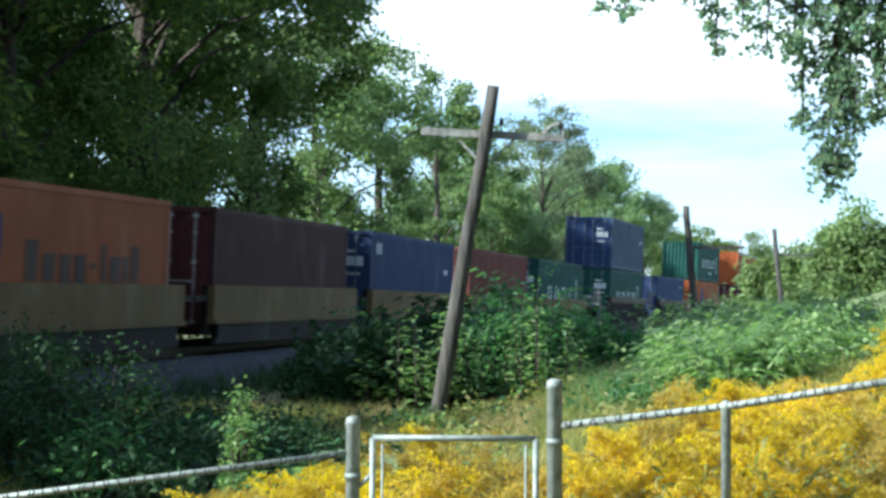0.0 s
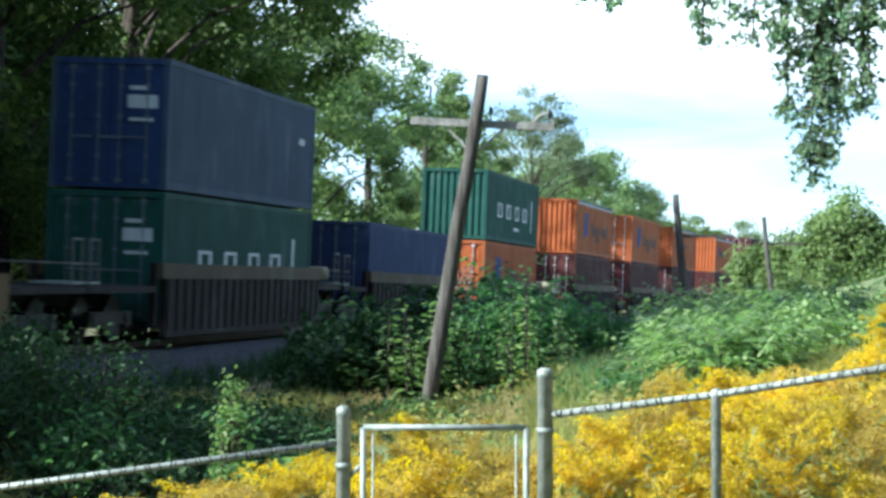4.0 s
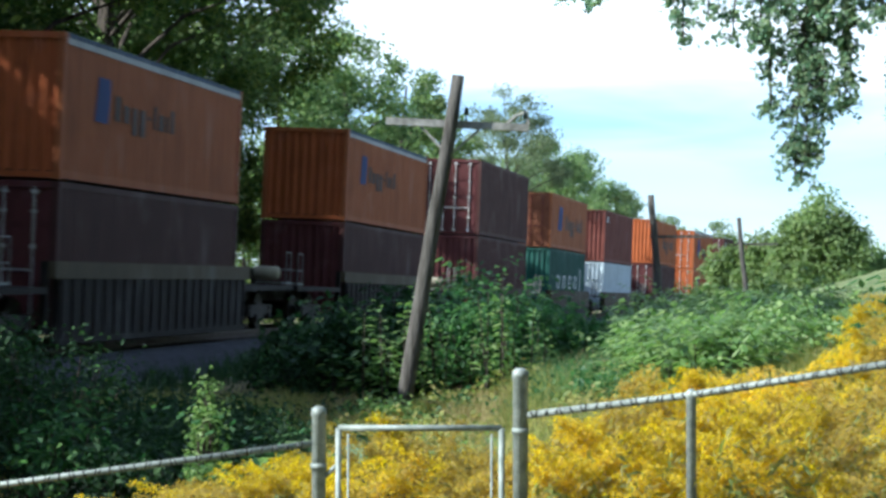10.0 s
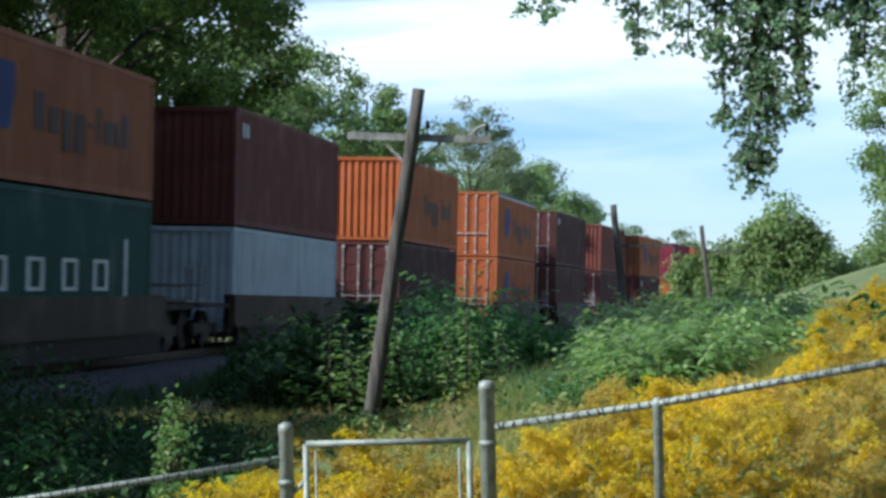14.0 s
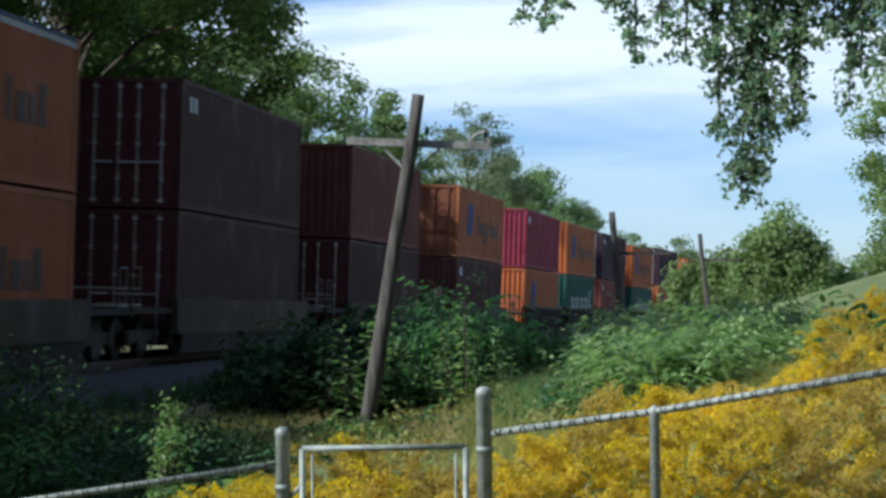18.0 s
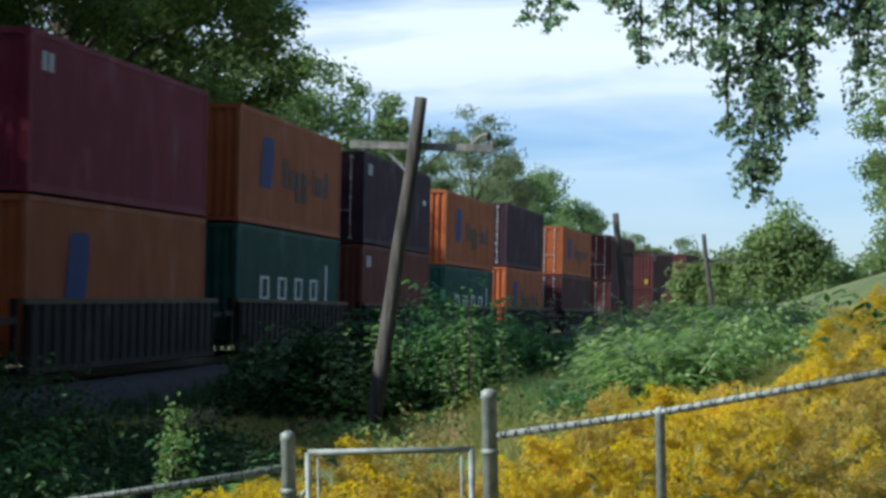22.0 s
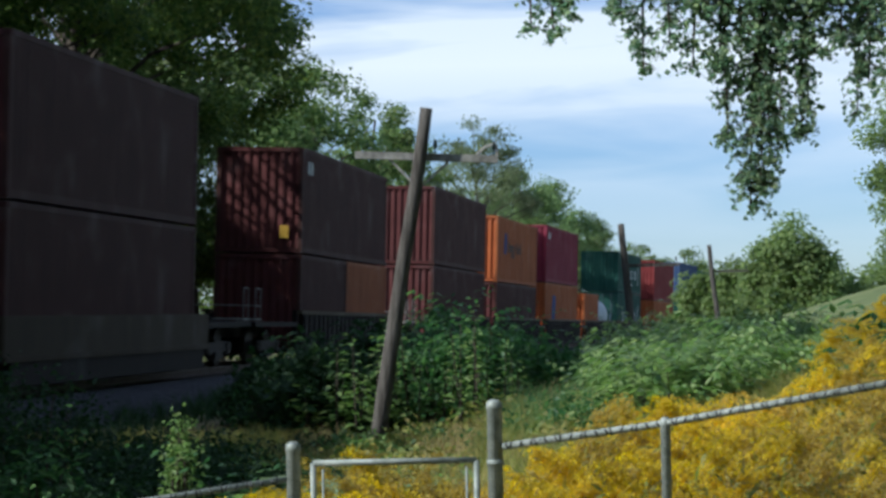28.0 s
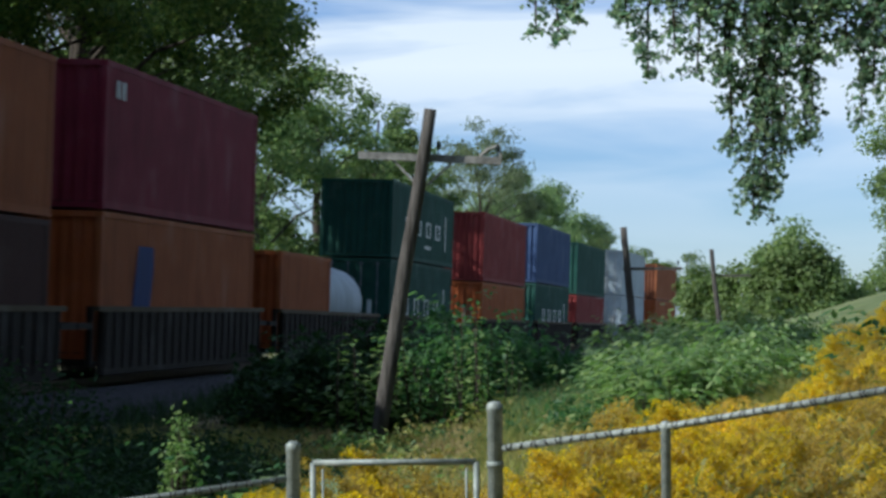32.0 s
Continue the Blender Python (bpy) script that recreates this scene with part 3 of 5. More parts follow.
def well_car(kind, front, back):
    """A well car round a container at y 0 to 12.19; front and back: metres to its two coupled ends."""
    lab = {"tan": "tan-yellow well car with plain weathered sides", "ribbed": "dark ribbed well car with a tan top sill",
           "brown": "grimy brown-yellow well car with plain sides", "edge": "dark ribbed well car with a pale top edge"}[kind]
    root = tagged(new("well_car"), lab, "rail car", group="well cars of the train")
    top = {"tan": 1.32, "ribbed": 1.55, "brown": 1.3, "edge": 1.42}[kind]
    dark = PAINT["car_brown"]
    y0, y1 = -0.55, LONG + 0.55
    for sg in (-1, 1):
        xi, xo = sg * 1.27, sg * 1.42
        lo, hi = min(xi, xo), max(xi, xo)

        def wall(lo=lo, hi=hi, sg=sg, xi=xi, xo=xo):
            b = Boxes()
            if kind in ("tan", "brown"):
                b.box(lo, hi, y0, y1, 0.62, top)
            else:
                b.box(min(xi, sg * 1.385), max(xi, sg * 1.385), y0 + 0.3, y1 - 0.3, 0.2, top - 0.3)
            return b.mesh("side_sill", PAINT["tan"] if kind == "tan" else PAINT["grime"] if kind == "brown" else dark)
        attach("side_sill", cached((kind, "wall", sg), wall), root)
        if kind in ("tan", "brown"):
            attach("ledge", cached((kind, "ledge", sg), lambda: Boxes().box(min(xi, xo + sg * 0.05), max(xi, xo + sg * 0.05), y0, y1, 0.52, 0.62).mesh("ledge", PAINT["tan"] if kind == "tan" else PAINT["grime"])), root)
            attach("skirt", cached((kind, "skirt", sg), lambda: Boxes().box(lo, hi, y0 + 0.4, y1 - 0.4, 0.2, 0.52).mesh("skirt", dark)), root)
        if kind in ("ribbed", "edge"):
            d = 0.3 if kind == "ribbed" else 0.1
            attach("top_chord", cached((kind, "chord", sg), lambda: Boxes().box(lo, max(hi, lo), y0, y1, top - d, top).mesh("top_chord", PAINT["sill"])), root, "tan top chord")
            if d < 0.3:
                attach("side_plate", cached((kind, "plate", sg), lambda: Boxes().box(min(xi, sg * 1.385), max(xi, sg * 1.385), y0 + 0.3, y1 - 0.3, top - 0.3, top - d).mesh("side_plate", dark)), root)
            for k in range(22):
                y = y0 + 0.45 + k * (y1 - y0 - 0.9) / 21
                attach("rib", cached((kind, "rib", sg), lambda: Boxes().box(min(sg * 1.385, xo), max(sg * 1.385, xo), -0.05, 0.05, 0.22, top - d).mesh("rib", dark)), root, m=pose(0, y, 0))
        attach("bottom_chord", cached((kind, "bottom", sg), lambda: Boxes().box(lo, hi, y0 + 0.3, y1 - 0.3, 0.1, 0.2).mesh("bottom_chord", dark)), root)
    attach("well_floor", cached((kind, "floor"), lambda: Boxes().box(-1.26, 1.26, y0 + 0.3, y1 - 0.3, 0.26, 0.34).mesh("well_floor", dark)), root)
    for name, a, e, sgn in (("front_platform", front, y0, -1), ("back_platform", back, y1, 1)):
        def deck(a=a, e=e):
            lo, hi = min(a, e), max(a, e)
            b = Boxes().box(-1.3, 1.3, lo, hi, 0.98, 1.10)
            b.box(-0.35, 0.35, lo, hi, 0.7, 0.98)
            for x in (-1.22, 1.22):
                b.box(x - 0.06, x + 0.06, e - 0.06, e + 0.06, 0.3, top)
            return b.mesh("end_platform", dark)
        attach("end_platform", cached((kind, name, round(a, 2)), deck), root)
        if abs(a - e) > 1.8:
            m = (a + e) / 2
            bg = attach("bogie", BOGIE, root, m=pose(0, m, 0))
            for d in (-0.9, 0.9):
                attach("wheelset", WHEEL, bg, m=pose(0, d, 0.46))
            y, y2 = a - sgn * 0.15, a - sgn * 0.65
            for sg in (-1, 1):
                attach("walkway", cached((name, "walk", round(a, 2), sg), lambda: Boxes().box(min(sg * 0.45, sg * 1.28), max(sg * 0.45, sg * 1.28), min(y, y2), max(y, y2), 1.14, 1.18).mesh("walkway", GALV)), root, "pale walkway grating")
            if sgn > 0 and kind == "ribbed":
                attach("brake_reservoir", cached((name, "tank", round(a, 2)), lambda: Boxes().tube([(0.5, y2 - 0.3, 1.4), (0.55, y2 - 0.3, 1.4), (1.1, y2 - 0.3, 1.4), (1.15, y2 - 0.3, 1.4)], [0.12, 0.18, 0.18, 0.12], 10).mesh("brake_reservoir", PAINT["beige"], True)), root, "beige brake reservoir")
                attach("valve_box", cached((name, "valve", round(a, 2)), lambda: Boxes().box(-0.6, -0.25, y2 - 0.45, y2 - 0.2, 1.1, 1.5).mesh("valve_box", dark)), root)
            runs = [((x, p, 1.1), (x, p, 1.95)) for x in (-1.25, 1.25) for p in (y, y2)]
            runs += [((x, y, z), (x, y2, z)) for x in (-1.25, 1.25) for z in (1.93, 1.5)]
            runs.append(((-1.25, a - sgn * 0.12, 1.5), (1.25, a - sgn * 0.12, 1.5)))
            for i, (p, q) in enumerate(runs):
                attach("grab_rail", cached((name, "grab", round(a, 2), i), lambda: Boxes().tube([p, q], 0.02, 5).mesh("grab_rail", PAINT["grab"])), root)
    return root


# place along the train, car kind, lower box, upper box: colour, tall, near end, markings
CARS = [
    (-75.0, "tan", ("orange", 0, "door", "logo text"), None),
    (-59.7, "tan", ("maroon", 0, "door", ""), None),
    (-44.8, "tan", ("navy", 0, "door", "placard corner tag"), None),
    (-29.9, "tan", ("brown", 0, "corr", ""), None),
    (-15.0, "tan", ("green", 0, "door", "placard initials"), None),
    (6.3, "ribbed", ("green", 0, "door", "initials placard"), ("slate", 0, "door", "tag placard")),
    (25.1, "ribbed", ("navy", 0, "door", ""), None),
    (43.7, "ribbed", ("orange", 0, "door", "logo text"), ("green", 0, "corr", "initials")),
    (66.8, "ribbed", ("maroon", 0, "door", ""), ("orange", 0, "corr", "logo text pale")),
    (86.5, "ribbed", ("halves", "maroon", "maroon", "door"), ("orange", 0, "door", "logo text")),
    (104.8, "ribbed", ("maroon", 0, "door", ""), ("orange", 0, "corr", "logo text pale small")),
    (128.1, "ribbed", ("maroon", 0, "corr", ""), ("orange", 0, "corr", "logo text pale small")),
    (150.7, "brown", ("maroon", 1, "corr", ""), ("maroon", 1, "door", "")),
    (169.6, "brown", ("green", 1, "corr", "initials"), ("rust_orange", 0, "door", "logo text")),
    (188.7, "brown", ("white", 0, "corr", ""), ("brown", 1, "corr", "corner")),
    (210.9, "brown", ("maroon", 1, "door", ""), ("orange", 1, "corr", "text")),
    (233.3, "brown", ("orange", 1, "door", "logo text"), ("orange", 1, "door", "logo text pale")),
    (252.7, "brown", ("maroon", 1, "door", ""), ("maroon", 1, "door", "corner")),
    (271.7, "brown", ("maroon", 1, "door", ""), ("brown", 1, "corr", "")),
    (292.2, "brown", ("maroon", 1, "corr", "corner"), ("rust_orange", 1, "door", "logo text")),
    (311.4, "edge", ("orange", 1, "corr", "logo"), ("crimson", 1, "corr", "corner")),
    (326.4, "edge", ("green", 1, "corr", "initials"), ("orange", 1, "corr", "logo text")),
    (341.9, "edge", ("brown", 1, "corr", "corner"), ("plum", 1, "door", "corner tag")),
    (357.3, "edge", ("green", 0, "corr", "initials"), ("orange", 1, "corr", "logo text")),
    (372.9, "edge", ("orange", 1, "corr", "logo text"), ("plum", 1, "door", "")),
    (391.9, "edge", ("maroon", 1, "door", ""), ("orange", 0, "door", "logo text")),
    (413.3, "brown", ("maroon", 1, "door", ""), ("maroon", 1, "door", "")),
    (435.9, "edge", ("halves", "maroon", "rust_orange", "corr"), ("maroon", 1, "corr", "corner sticker")),
    (456.8, "edge", ("maroon", 1, "corr", "sticker high"), ("maroon", 1, "corr", "sticker high")),
    (472.0, "edge", ("maroon", 0, "corr", ""), ("orange", 1, "corr", "logo text small")),
    (487.2, "edge", ("orange", 1, "corr", "logo"), ("crimson", 1, "corr", "corner")),
    (502.2, "edge", "short", None),
    (517.2, "edge", ("green", 1, "door", "initials"), ("green", 0, "corr", "initials")),
    (536.5, "edge", ("orange", 0, "corr", ""), ("red", 1, "corr", "")),
    (551.9, "edge", ("green", 1, "corr", "initials"), ("blue", 1, "corr", "")),
    (566.8, "edge", ("red", 0, "corr", ""), ("green", 1, "corr", "")),
    (586.8, "edge", ("white", 1, "door", ""), ("white", 1, "door", "")),
    (605.5, "edge", ("orange", 1, "corr", ""), ("rust_orange", 0, "corr", "")),
    (624.0, "edge", ("white", 1, "corr", ""), None),
]
WORDS = {"orange": "orange", "rust_orange": "rust-streaked orange", "maroon": "dark maroon", "brown": "red-brown", "red": "red", "crimson": "crimson", "plum": "dark plum",
         "blue": "blue", "navy": "dark blue", "slate": "slate-blue", "green": "dark green", "white": "pale grey-white"}
ROLLING = []


def box_label(spec, where):
    colour, tall, end, mark = spec
    s = ("tall " if tall else "") + WORDS[colour] + " steel container"
    s += ", white lettering bars" if "initials" in mark else ", dark lettering" if "text" in mark else ", rodded doors" if end == "door" else ", corrugated"
    return s + where


for k, (s, kind, low, high) in enumerate(CARS):
    prev = CARS[k - 1][0] + LONG if k else s - 3.0
    nxt = CARS[k + 1][0] if k + 1 < len(CARS) else s + LONG + 3.0
    car = well_car(kind, (prev - s) / 2 + 0.05, LONG + (nxt - s - LONG) / 2 - 0.05)
    ROLLING.append((car, s, 0.0))
    if low == "short":
        a = container("orange", 0, "corr", "", "short orange corrugated steel container in a well car", 6.06)
        ROLLING.append((a, s, 0.36))
        ROLLING.append((tank(), s + 6.13, 0.36))
        continue
    if low[0] == "halves":
        for c, o, e in ((low[1], 0.0, low[3]), (low[2], 6.13, "corr")):
            ROLLING.append((container(c, 0, e, "", "short " + WORDS[c] + " container in a well car", 6.06), s + o, 0.36))
        low = ("maroon", 0, "corr", "")
    else:
        ROLLING.append((container(*low, box_label(low, " in a well car")), s, 0.36))
    if high:
        z = 0.36 + (2.90 if low[1] else 2.59) + 0.04
        ROLLING.append((container(*high, box_label(high, " stacked on another")), s, z))

TRAIN_SPEED, TRAIN_T0 = 17.2, 6.0


def rolling_pose(s, z):
    x, y, th = track_at(s)
    pitch = math.atan((grade(y + LONG) - grade(y)) / LONG)
    b = Matrix.Rotation(-th, 4, "Z") @ Matrix.Rotation(pitch, 4, "X") @ Matrix.Rotation(BANK, 4, "Y")
    return Matrix.Translation((x, y, RAIL_Z + grade(y))) @ b @ Matrix.Translation((0, 0, z))


# ---- line poles ----
def place(left, dist, z=0.0):
    a = radians(left)
    return Vector((-math.sin(a) * dist, math.cos(a) * dist, z))


def line_pole(base, top, radius, arm_drop, arm_len, arm_turn, arm_shift, pins, tilt=0.0, arm_mat=None, arm_h=0.052):
    root = tagged(new("line_pole"), "leaning weathered wooden line pole with a grey crossarm", "utility pole", group="line poles beside the track")
    base, top = Vector(base), Vector(top)
    d = (top - base)
    n = 9
    rr = random.Random(int(base.y * 10))
    pts = [base + d * (k / n) + Vector((rr.uniform(-1, 1), rr.uniform(-1, 1), 0)) * 0.012 for k in range(n + 1)]
    pts[0] = base - d.normalized() * 0.3
    b = Boxes().tube([tuple(p) for p in pts], [radius * (1.12 - 0.3 * k / n) for k in range(n + 1)], 14)
    attach("pole", b.mesh("pole", WOOD, True), root)
    c = top - d.normalized() * arm_drop
    m = Matrix.Translation(c) @ Matrix.Rotation(radians(arm_turn), 4, "Z") @ Matrix.Rotation(radians(tilt), 4, "Y")
    h = arm_len / 2
    y = radius * 0.9 + 0.03
    attach("crossarm", Boxes().box(-h + arm_shift, h + arm_shift, y - 0.05, y + 0.05, -arm_h, arm_h).mesh("crossarm", arm_mat or ARM_WOOD), root, m=m)
    for sg in (() if arm_mat else (-1, 1)):
        attach("brace", Boxes().tube([(sg * 0.42, y - 0.01, -0.05), (sg * 0.04, y - 0.01, -0.42)], 0.022, 4).mesh("brace", ARM_WOOD), root, m=m)
    for x in pins:
        attach("insulator", Boxes().tube([(x, y, 0.06), (x, y, 0.13), (x, y, 0.15), (x, y, 0.22), (x, y, 0.25)], [0.01, 0.01, 0.034, 0.028, 0.014], 8).mesh("insulator", GLASS_PIN, True), root, m=m)
    return root


P1 = place(10.36, 30.6)
P1 = Vector((P1.x, P1.y, land1(P1.x, P1.y)))
T1 = place(8.869, 30.4, 1.6 + math.tan(radians(6.07)) * 30.4)
pole_1 = line_pole(P1, T1, 0.108, 0.69, 2.04, 11, 0.10, (0.22, 1.06), 2.6)
c = T1 - (T1 - P1).normalized() * 0.69
attach("end_bracket", Boxes().tube([(0.82, 0.13, 0.05), (0.92, 0.13, 0.16), (1.08, 0.13, 0.23), (1.11, 0.13, 0.05)], 0.026, 5).mesh("end_bracket", ARM_WOOD), pole_1,
       m=Matrix.Translation(c) @ Matrix.Rotation(radians(11), 4, "Z") @ Matrix.Rotation(radians(2.6), 4, "Y"))
for left, dist, up, lean in ((3.757, 64, 2.88, 0.33), (1.447, 96, 2.27, 0.45)):
    t = place(left, dist, 1.6 + math.tan(radians(up)) * dist)
    bx, by = t.x + lean, t.y
    line_pole(Vector((bx, by, land1(bx, by))), t, 0.115, 1.24 if left > 3 else 1.18, 1.75, 2, 0.74, (1.5,), 0.0, WOOD, 0.045)


# ---- chain-link fence with a gate ----
fence = tagged(new("chain_link_fence"), "galvanised chain-link fence with a pipe top rail on a slope", "fence")


def at(left, up, dist):
    a, p = radians(left), radians(up)
    return Vector((-math.sin(a) * dist, math.cos(a) * dist, 1.6 + math.tan(p) * dist))


def pipe(name, pts, r, parent, n=10, label=""):
    return attach(name, Boxes().tube([tuple(p) for p in pts], r, n).mesh(name, GALV, True), parent, label)


def capped_post(top, r, parent, name="post"):
    g = land1(top.x, top.y) - 0.3
    b = Boxes().tube([(top.x, top.y, g), (top.x, top.y, top.z - 0.05), (top.x, top.y, top.z - 0.045), (top.x, top.y, top.z - 0.015), (top.x, top.y, top.z)], [r, r, r * 1.12, r * 1.05, r * 0.5], 14)
    return attach(name, b.mesh(name, GALV, True), parent)


PL, PR = at(12.58, -2.73, 10.75), at(7.22, -1.72, 10.6)
capped_post(PL, 0.036, fence)
capped_post(PR, 0.038, fence)
FP = at(2.70, -2.31, 10.3)
capped_post(FP + Vector((0, 0, 0.01)), 0.024, fence, "line_post")
RS, RE = at(7.15, -2.98, 10.6), at(-3.9, -1.32, 9.6)
LS, LE = at(12.75, -3.72, 10.75), at(24.5, -5.15, 11.1)
pipe("top_rail", [RS, FP - Vector((0, 0, 0.02)), RE], 0.018, fence)
pipe("top_rail", [LS, (LS + LE) / 2, LE], 0.0165, fence)
tie = Boxes()
for a, b, r in ((RS, FP - Vector((0, 0, 0.02)), 0.0205), (FP - Vector((0, 0, 0.02)), RE, 0.0205), (LS, LE, 0.0185)):
    n = int((b - a).length / 0.042)
    for k in range(1, n):
        p = a + (b - a) * ((k + 0.3 * math.sin(k * 2.1)) / n)
        e = (b - a).normalized() * 0.0045 + Vector((0, 0, 0.004 * math.cos(k)))
        tie.tube([tuple(p - e), tuple(p + e)], r, 8, False)
tagged(attach("wire_tie", tie.mesh("wire_tie", WIRE), fence), "twisted wire ties round the rail", kind="stuff")
capped_post(RE, 0.024, fence, "line_post")
capped_post(LE, 0.024, fence, "line_post")
for c, dz in ((PL, 0.30), (PR, 0.31), (PL, 0.55)):
    b = Boxes().tube([(c.x, c.y, c.z - dz - 0.015), (c.x, c.y, c.z - dz + 0.015)], 0.043, 14)
    attach("tension_band", b.mesh("tension_band", GALV, True), fence)


def mesh_panel(a, b, h, parent, top_gap=0.0):
    """Diamond wire between two points on the top rail, h metres down."""
    v = Boxes()
    run = (b - a)
    n = int(run.length / 0.055)
    w = run / n
    rows = int(h / 0.055)
    for k in range(-rows, n):
        for up in (1, -1):
            i0, j0 = (k, 0) if up > 0 else (k + rows, 0)
            i1, j1 = (k + rows, rows) if up > 0 else (k, rows)
            lo, hi = (i0, i1) if i0 < i1 else (i1, i0)
            c0, c1 = max(lo, 0), min(hi, n)
            if c1 <= c0:
                continue
            def pt(i):
                f = (i - i0) / (i1 - i0)
                return tuple(a + w * i - Vector((0, 0, top_gap + h * f)))
            v.tube([pt(c0), pt(c1)], 0.0006, 3, False)
    return attach("wire_mesh", v.mesh("wire_mesh", WIRE), parent)


mesh_panel(RS, RE, 0.95, fence, -0.03)
mesh_panel(LE, LS, 0.95, fence, -0.03)
gate = tagged(new("fence_gate"), "closed galvanised pipe gate with chain-link wire", "gate")
GL, GR = at(12.06, -3.31, 10.72), at(7.72, -3.31, 10.62)
down = Vector((0, 0, 1.08))
pipe("top_bar", [GL, GR], 0.0155, gate)
pipe("stile", [GL + Vector((0, 0, 0.0)), GL - down], 0.0155, gate)
pipe("stile", [GR + Vector((0, 0, 0.0)), GR - down], 0.0155, gate)
pipe("bottom_bar", [GL - down, GR - down], 0.0155, gate)
mesh_panel(GL + (GR - GL) * 0.03, GR - (GR - GL) * 0.03, 1.02, gate, 0.0)
for c in (GL, GR):
    o = 0.05 if c is GL else -0.05
    pipe("tension_bar", [c + Vector((o, 0, -0.03)), c + Vector((o, 0, -1.05))], 0.006, gate, 6)
for z in (0.35, 0.85):
    pipe("hinge", [PL + Vector((0.03, 0, -z)), GL + Vector((0.0, 0, -z + 0.17))], 0.013, gate, 6)


# ---- trees ----
def tree(name, label, base, height, radius, low, n_clump, n_leaf, leaf, mat, seed, clump=1.0, trunk_r=0.25, flat=0.7, category="tree", squash=1.0, limb_n=None, lean=(0, 0)):
    """Tapered trunk, limbs to every clump of leaves, and a ragged crown of many leaves.
    low: the height at which the crown begins."""
    rg = np.random.default_rng(seed)
    root = tagged(new(name), label, category)
    root.location = base
    top = np.array([lean[0], lean[1], height * 0.86])
    tr = Boxes()
    pts = [(0, 0, -0.3)]
    for k in range(1, 8):
        f = k / 7
        pts.append((top[0] * f + rg.normal(0, 0.12) * f * radius * 0.3, top[1] * f + rg.normal(0, 0.12) * f * radius * 0.3, top[2] * f))
    tr.tube(pts, [trunk_r * (1.15 - 0.95 * k / 7) for k in range(8)], 9)
    attach("trunk", tr.mesh("trunk", BARK, True), root)
    P = np.array(pts)
    mid, half = (low + height) / 2, (height - low) / 2
    cl = []
    while len(cl) < n_clump:
        d = rg.normal(size=3)
        d /= np.linalg.norm(d)
        r = rg.uniform(0.35, 1.0) ** 0.5
        c = np.array([d[0] * radius * r, d[1] * radius * r * squash, mid + d[2] * half * r])
        w = 1 - 0.35 * max(0, (c[2] - mid) / half)
        c[0] *= w
        c[1] *= w
        c = c + np.array([lean[0], lean[1], 0]) * (c[2] / height)
        # the crowns are kept clear of the passing trains
        if abs(base[0] + c[0] - float(track_x(base[1] + c[1]))) < 1.5 + 1.0 * clump and base[2] + c[2] < 8.5:
            continue
        cl.append(c)
    limbs = Boxes()
    for c in cl[: (limb_n or n_clump // 3)]:
        if c[2] < 0.2:
            continue
        z = min(max(0.1, c[2] - np.linalg.norm(c[:2]) * 0.6 - 0.4, low * 0.55), top[2] * 0.95)
        f = z / top[2]
        k = min(int(f * 7), 6)
        a = P[k] + (P[k + 1] - P[k]) * (f * 7 - k)
        m = (a + c) / 2 + np.array([0, 0, 0.12 * np.linalg.norm(c - a)])
        r0 = trunk_r * (0.34 - 0.2 * f)
        limbs.tube([tuple(a), tuple(m), tuple(c)], [r0, r0 * 0.6, 0.015], 5, False)
    tagged(attach("branchwork", limbs.mesh("branchwork", BARK, True), root), kind="stuff")
    per = n_leaf // n_clump
    allc, allo = [], []
    for c in cl:
        sz = clump * rg.uniform(0.6, 1.35)
        d = rg.normal(size=(per, 3))
        d = d / np.linalg.norm(d, axis=1, keepdims=True) * (rg.uniform(0, 1, (per, 1)) ** 0.45)
        d = d * np.array([sz, sz, sz * flat]) * rg.uniform(0.75, 1.2, (per, 1))
        allc.append(c + d)
        allo.append(d / sz * 0.9)
    v, f = leaves(rg, np.concatenate(allc), leaf, 0.5, np.concatenate(allo))
    attach("crown", mesh_from("crown", v, f, mat), root)
    return root


def ground_at(left, dist):
    p = place(left, dist)
    return (p.x, p.y, land1(p.x, p.y))


BIG = "tall dark-green broadleaf tree behind the track"
tree("tree", BIG, ground_at(21.8, 49), 16, 5.4, 2.2, 115, 50000, 0.185, LEAF_DARK, 11, 1.2, 0.4)
tree("tree", BIG, ground_at(18.2, 57), 15.4, 5.8, 2.0, 130, 56000, 0.185, LEAF_DARK, 12, 1.2, 0.42)
tree("tree", "low mid-green understory tree behind the track", ground_at(20.1, 58), 9.0, 4.0, 0.8, 70, 22000, 0.2, LEAF_MID, 21, 1.15, 0.18)
tree("tree", "low mid-green understory tree behind the track", ground_at(22.6, 54), 9.5, 4.0, 0.8, 70, 22000, 0.2, LEAF_MID, 22, 1.15, 0.18)
tree("tree", BIG, ground_at(15.3, 67), 18, 3.7, 2.0, 110, 48000, 0.21, LEAF_DARK, 13, 1.05, 0.32)
tree("tree", BIG, ground_at(18.3, 63), 16, 5.0, 1.5, 80, 30000, 0.2, LEAF_MID, 18, 1.2, 0.32)
tree("tree", BIG, ground_at(20.5, 66), 18, 5.5, 1.5, 80, 26000, 0.22, LEAF_DARK, 19, 1.3, 0.32)
tree("tree", BIG, ground_at(26.5, 44), 17, 5.2, 2.0, 110, 26000, 0.30, LEAF_DARK, 14, 1.4, 0.4)
tree("tree", BIG, ground_at(23.8, 61), 12, 5.0, 1.0, 95, 30000, 0.25, LEAF_DARK, 17, 1.35, 0.36)
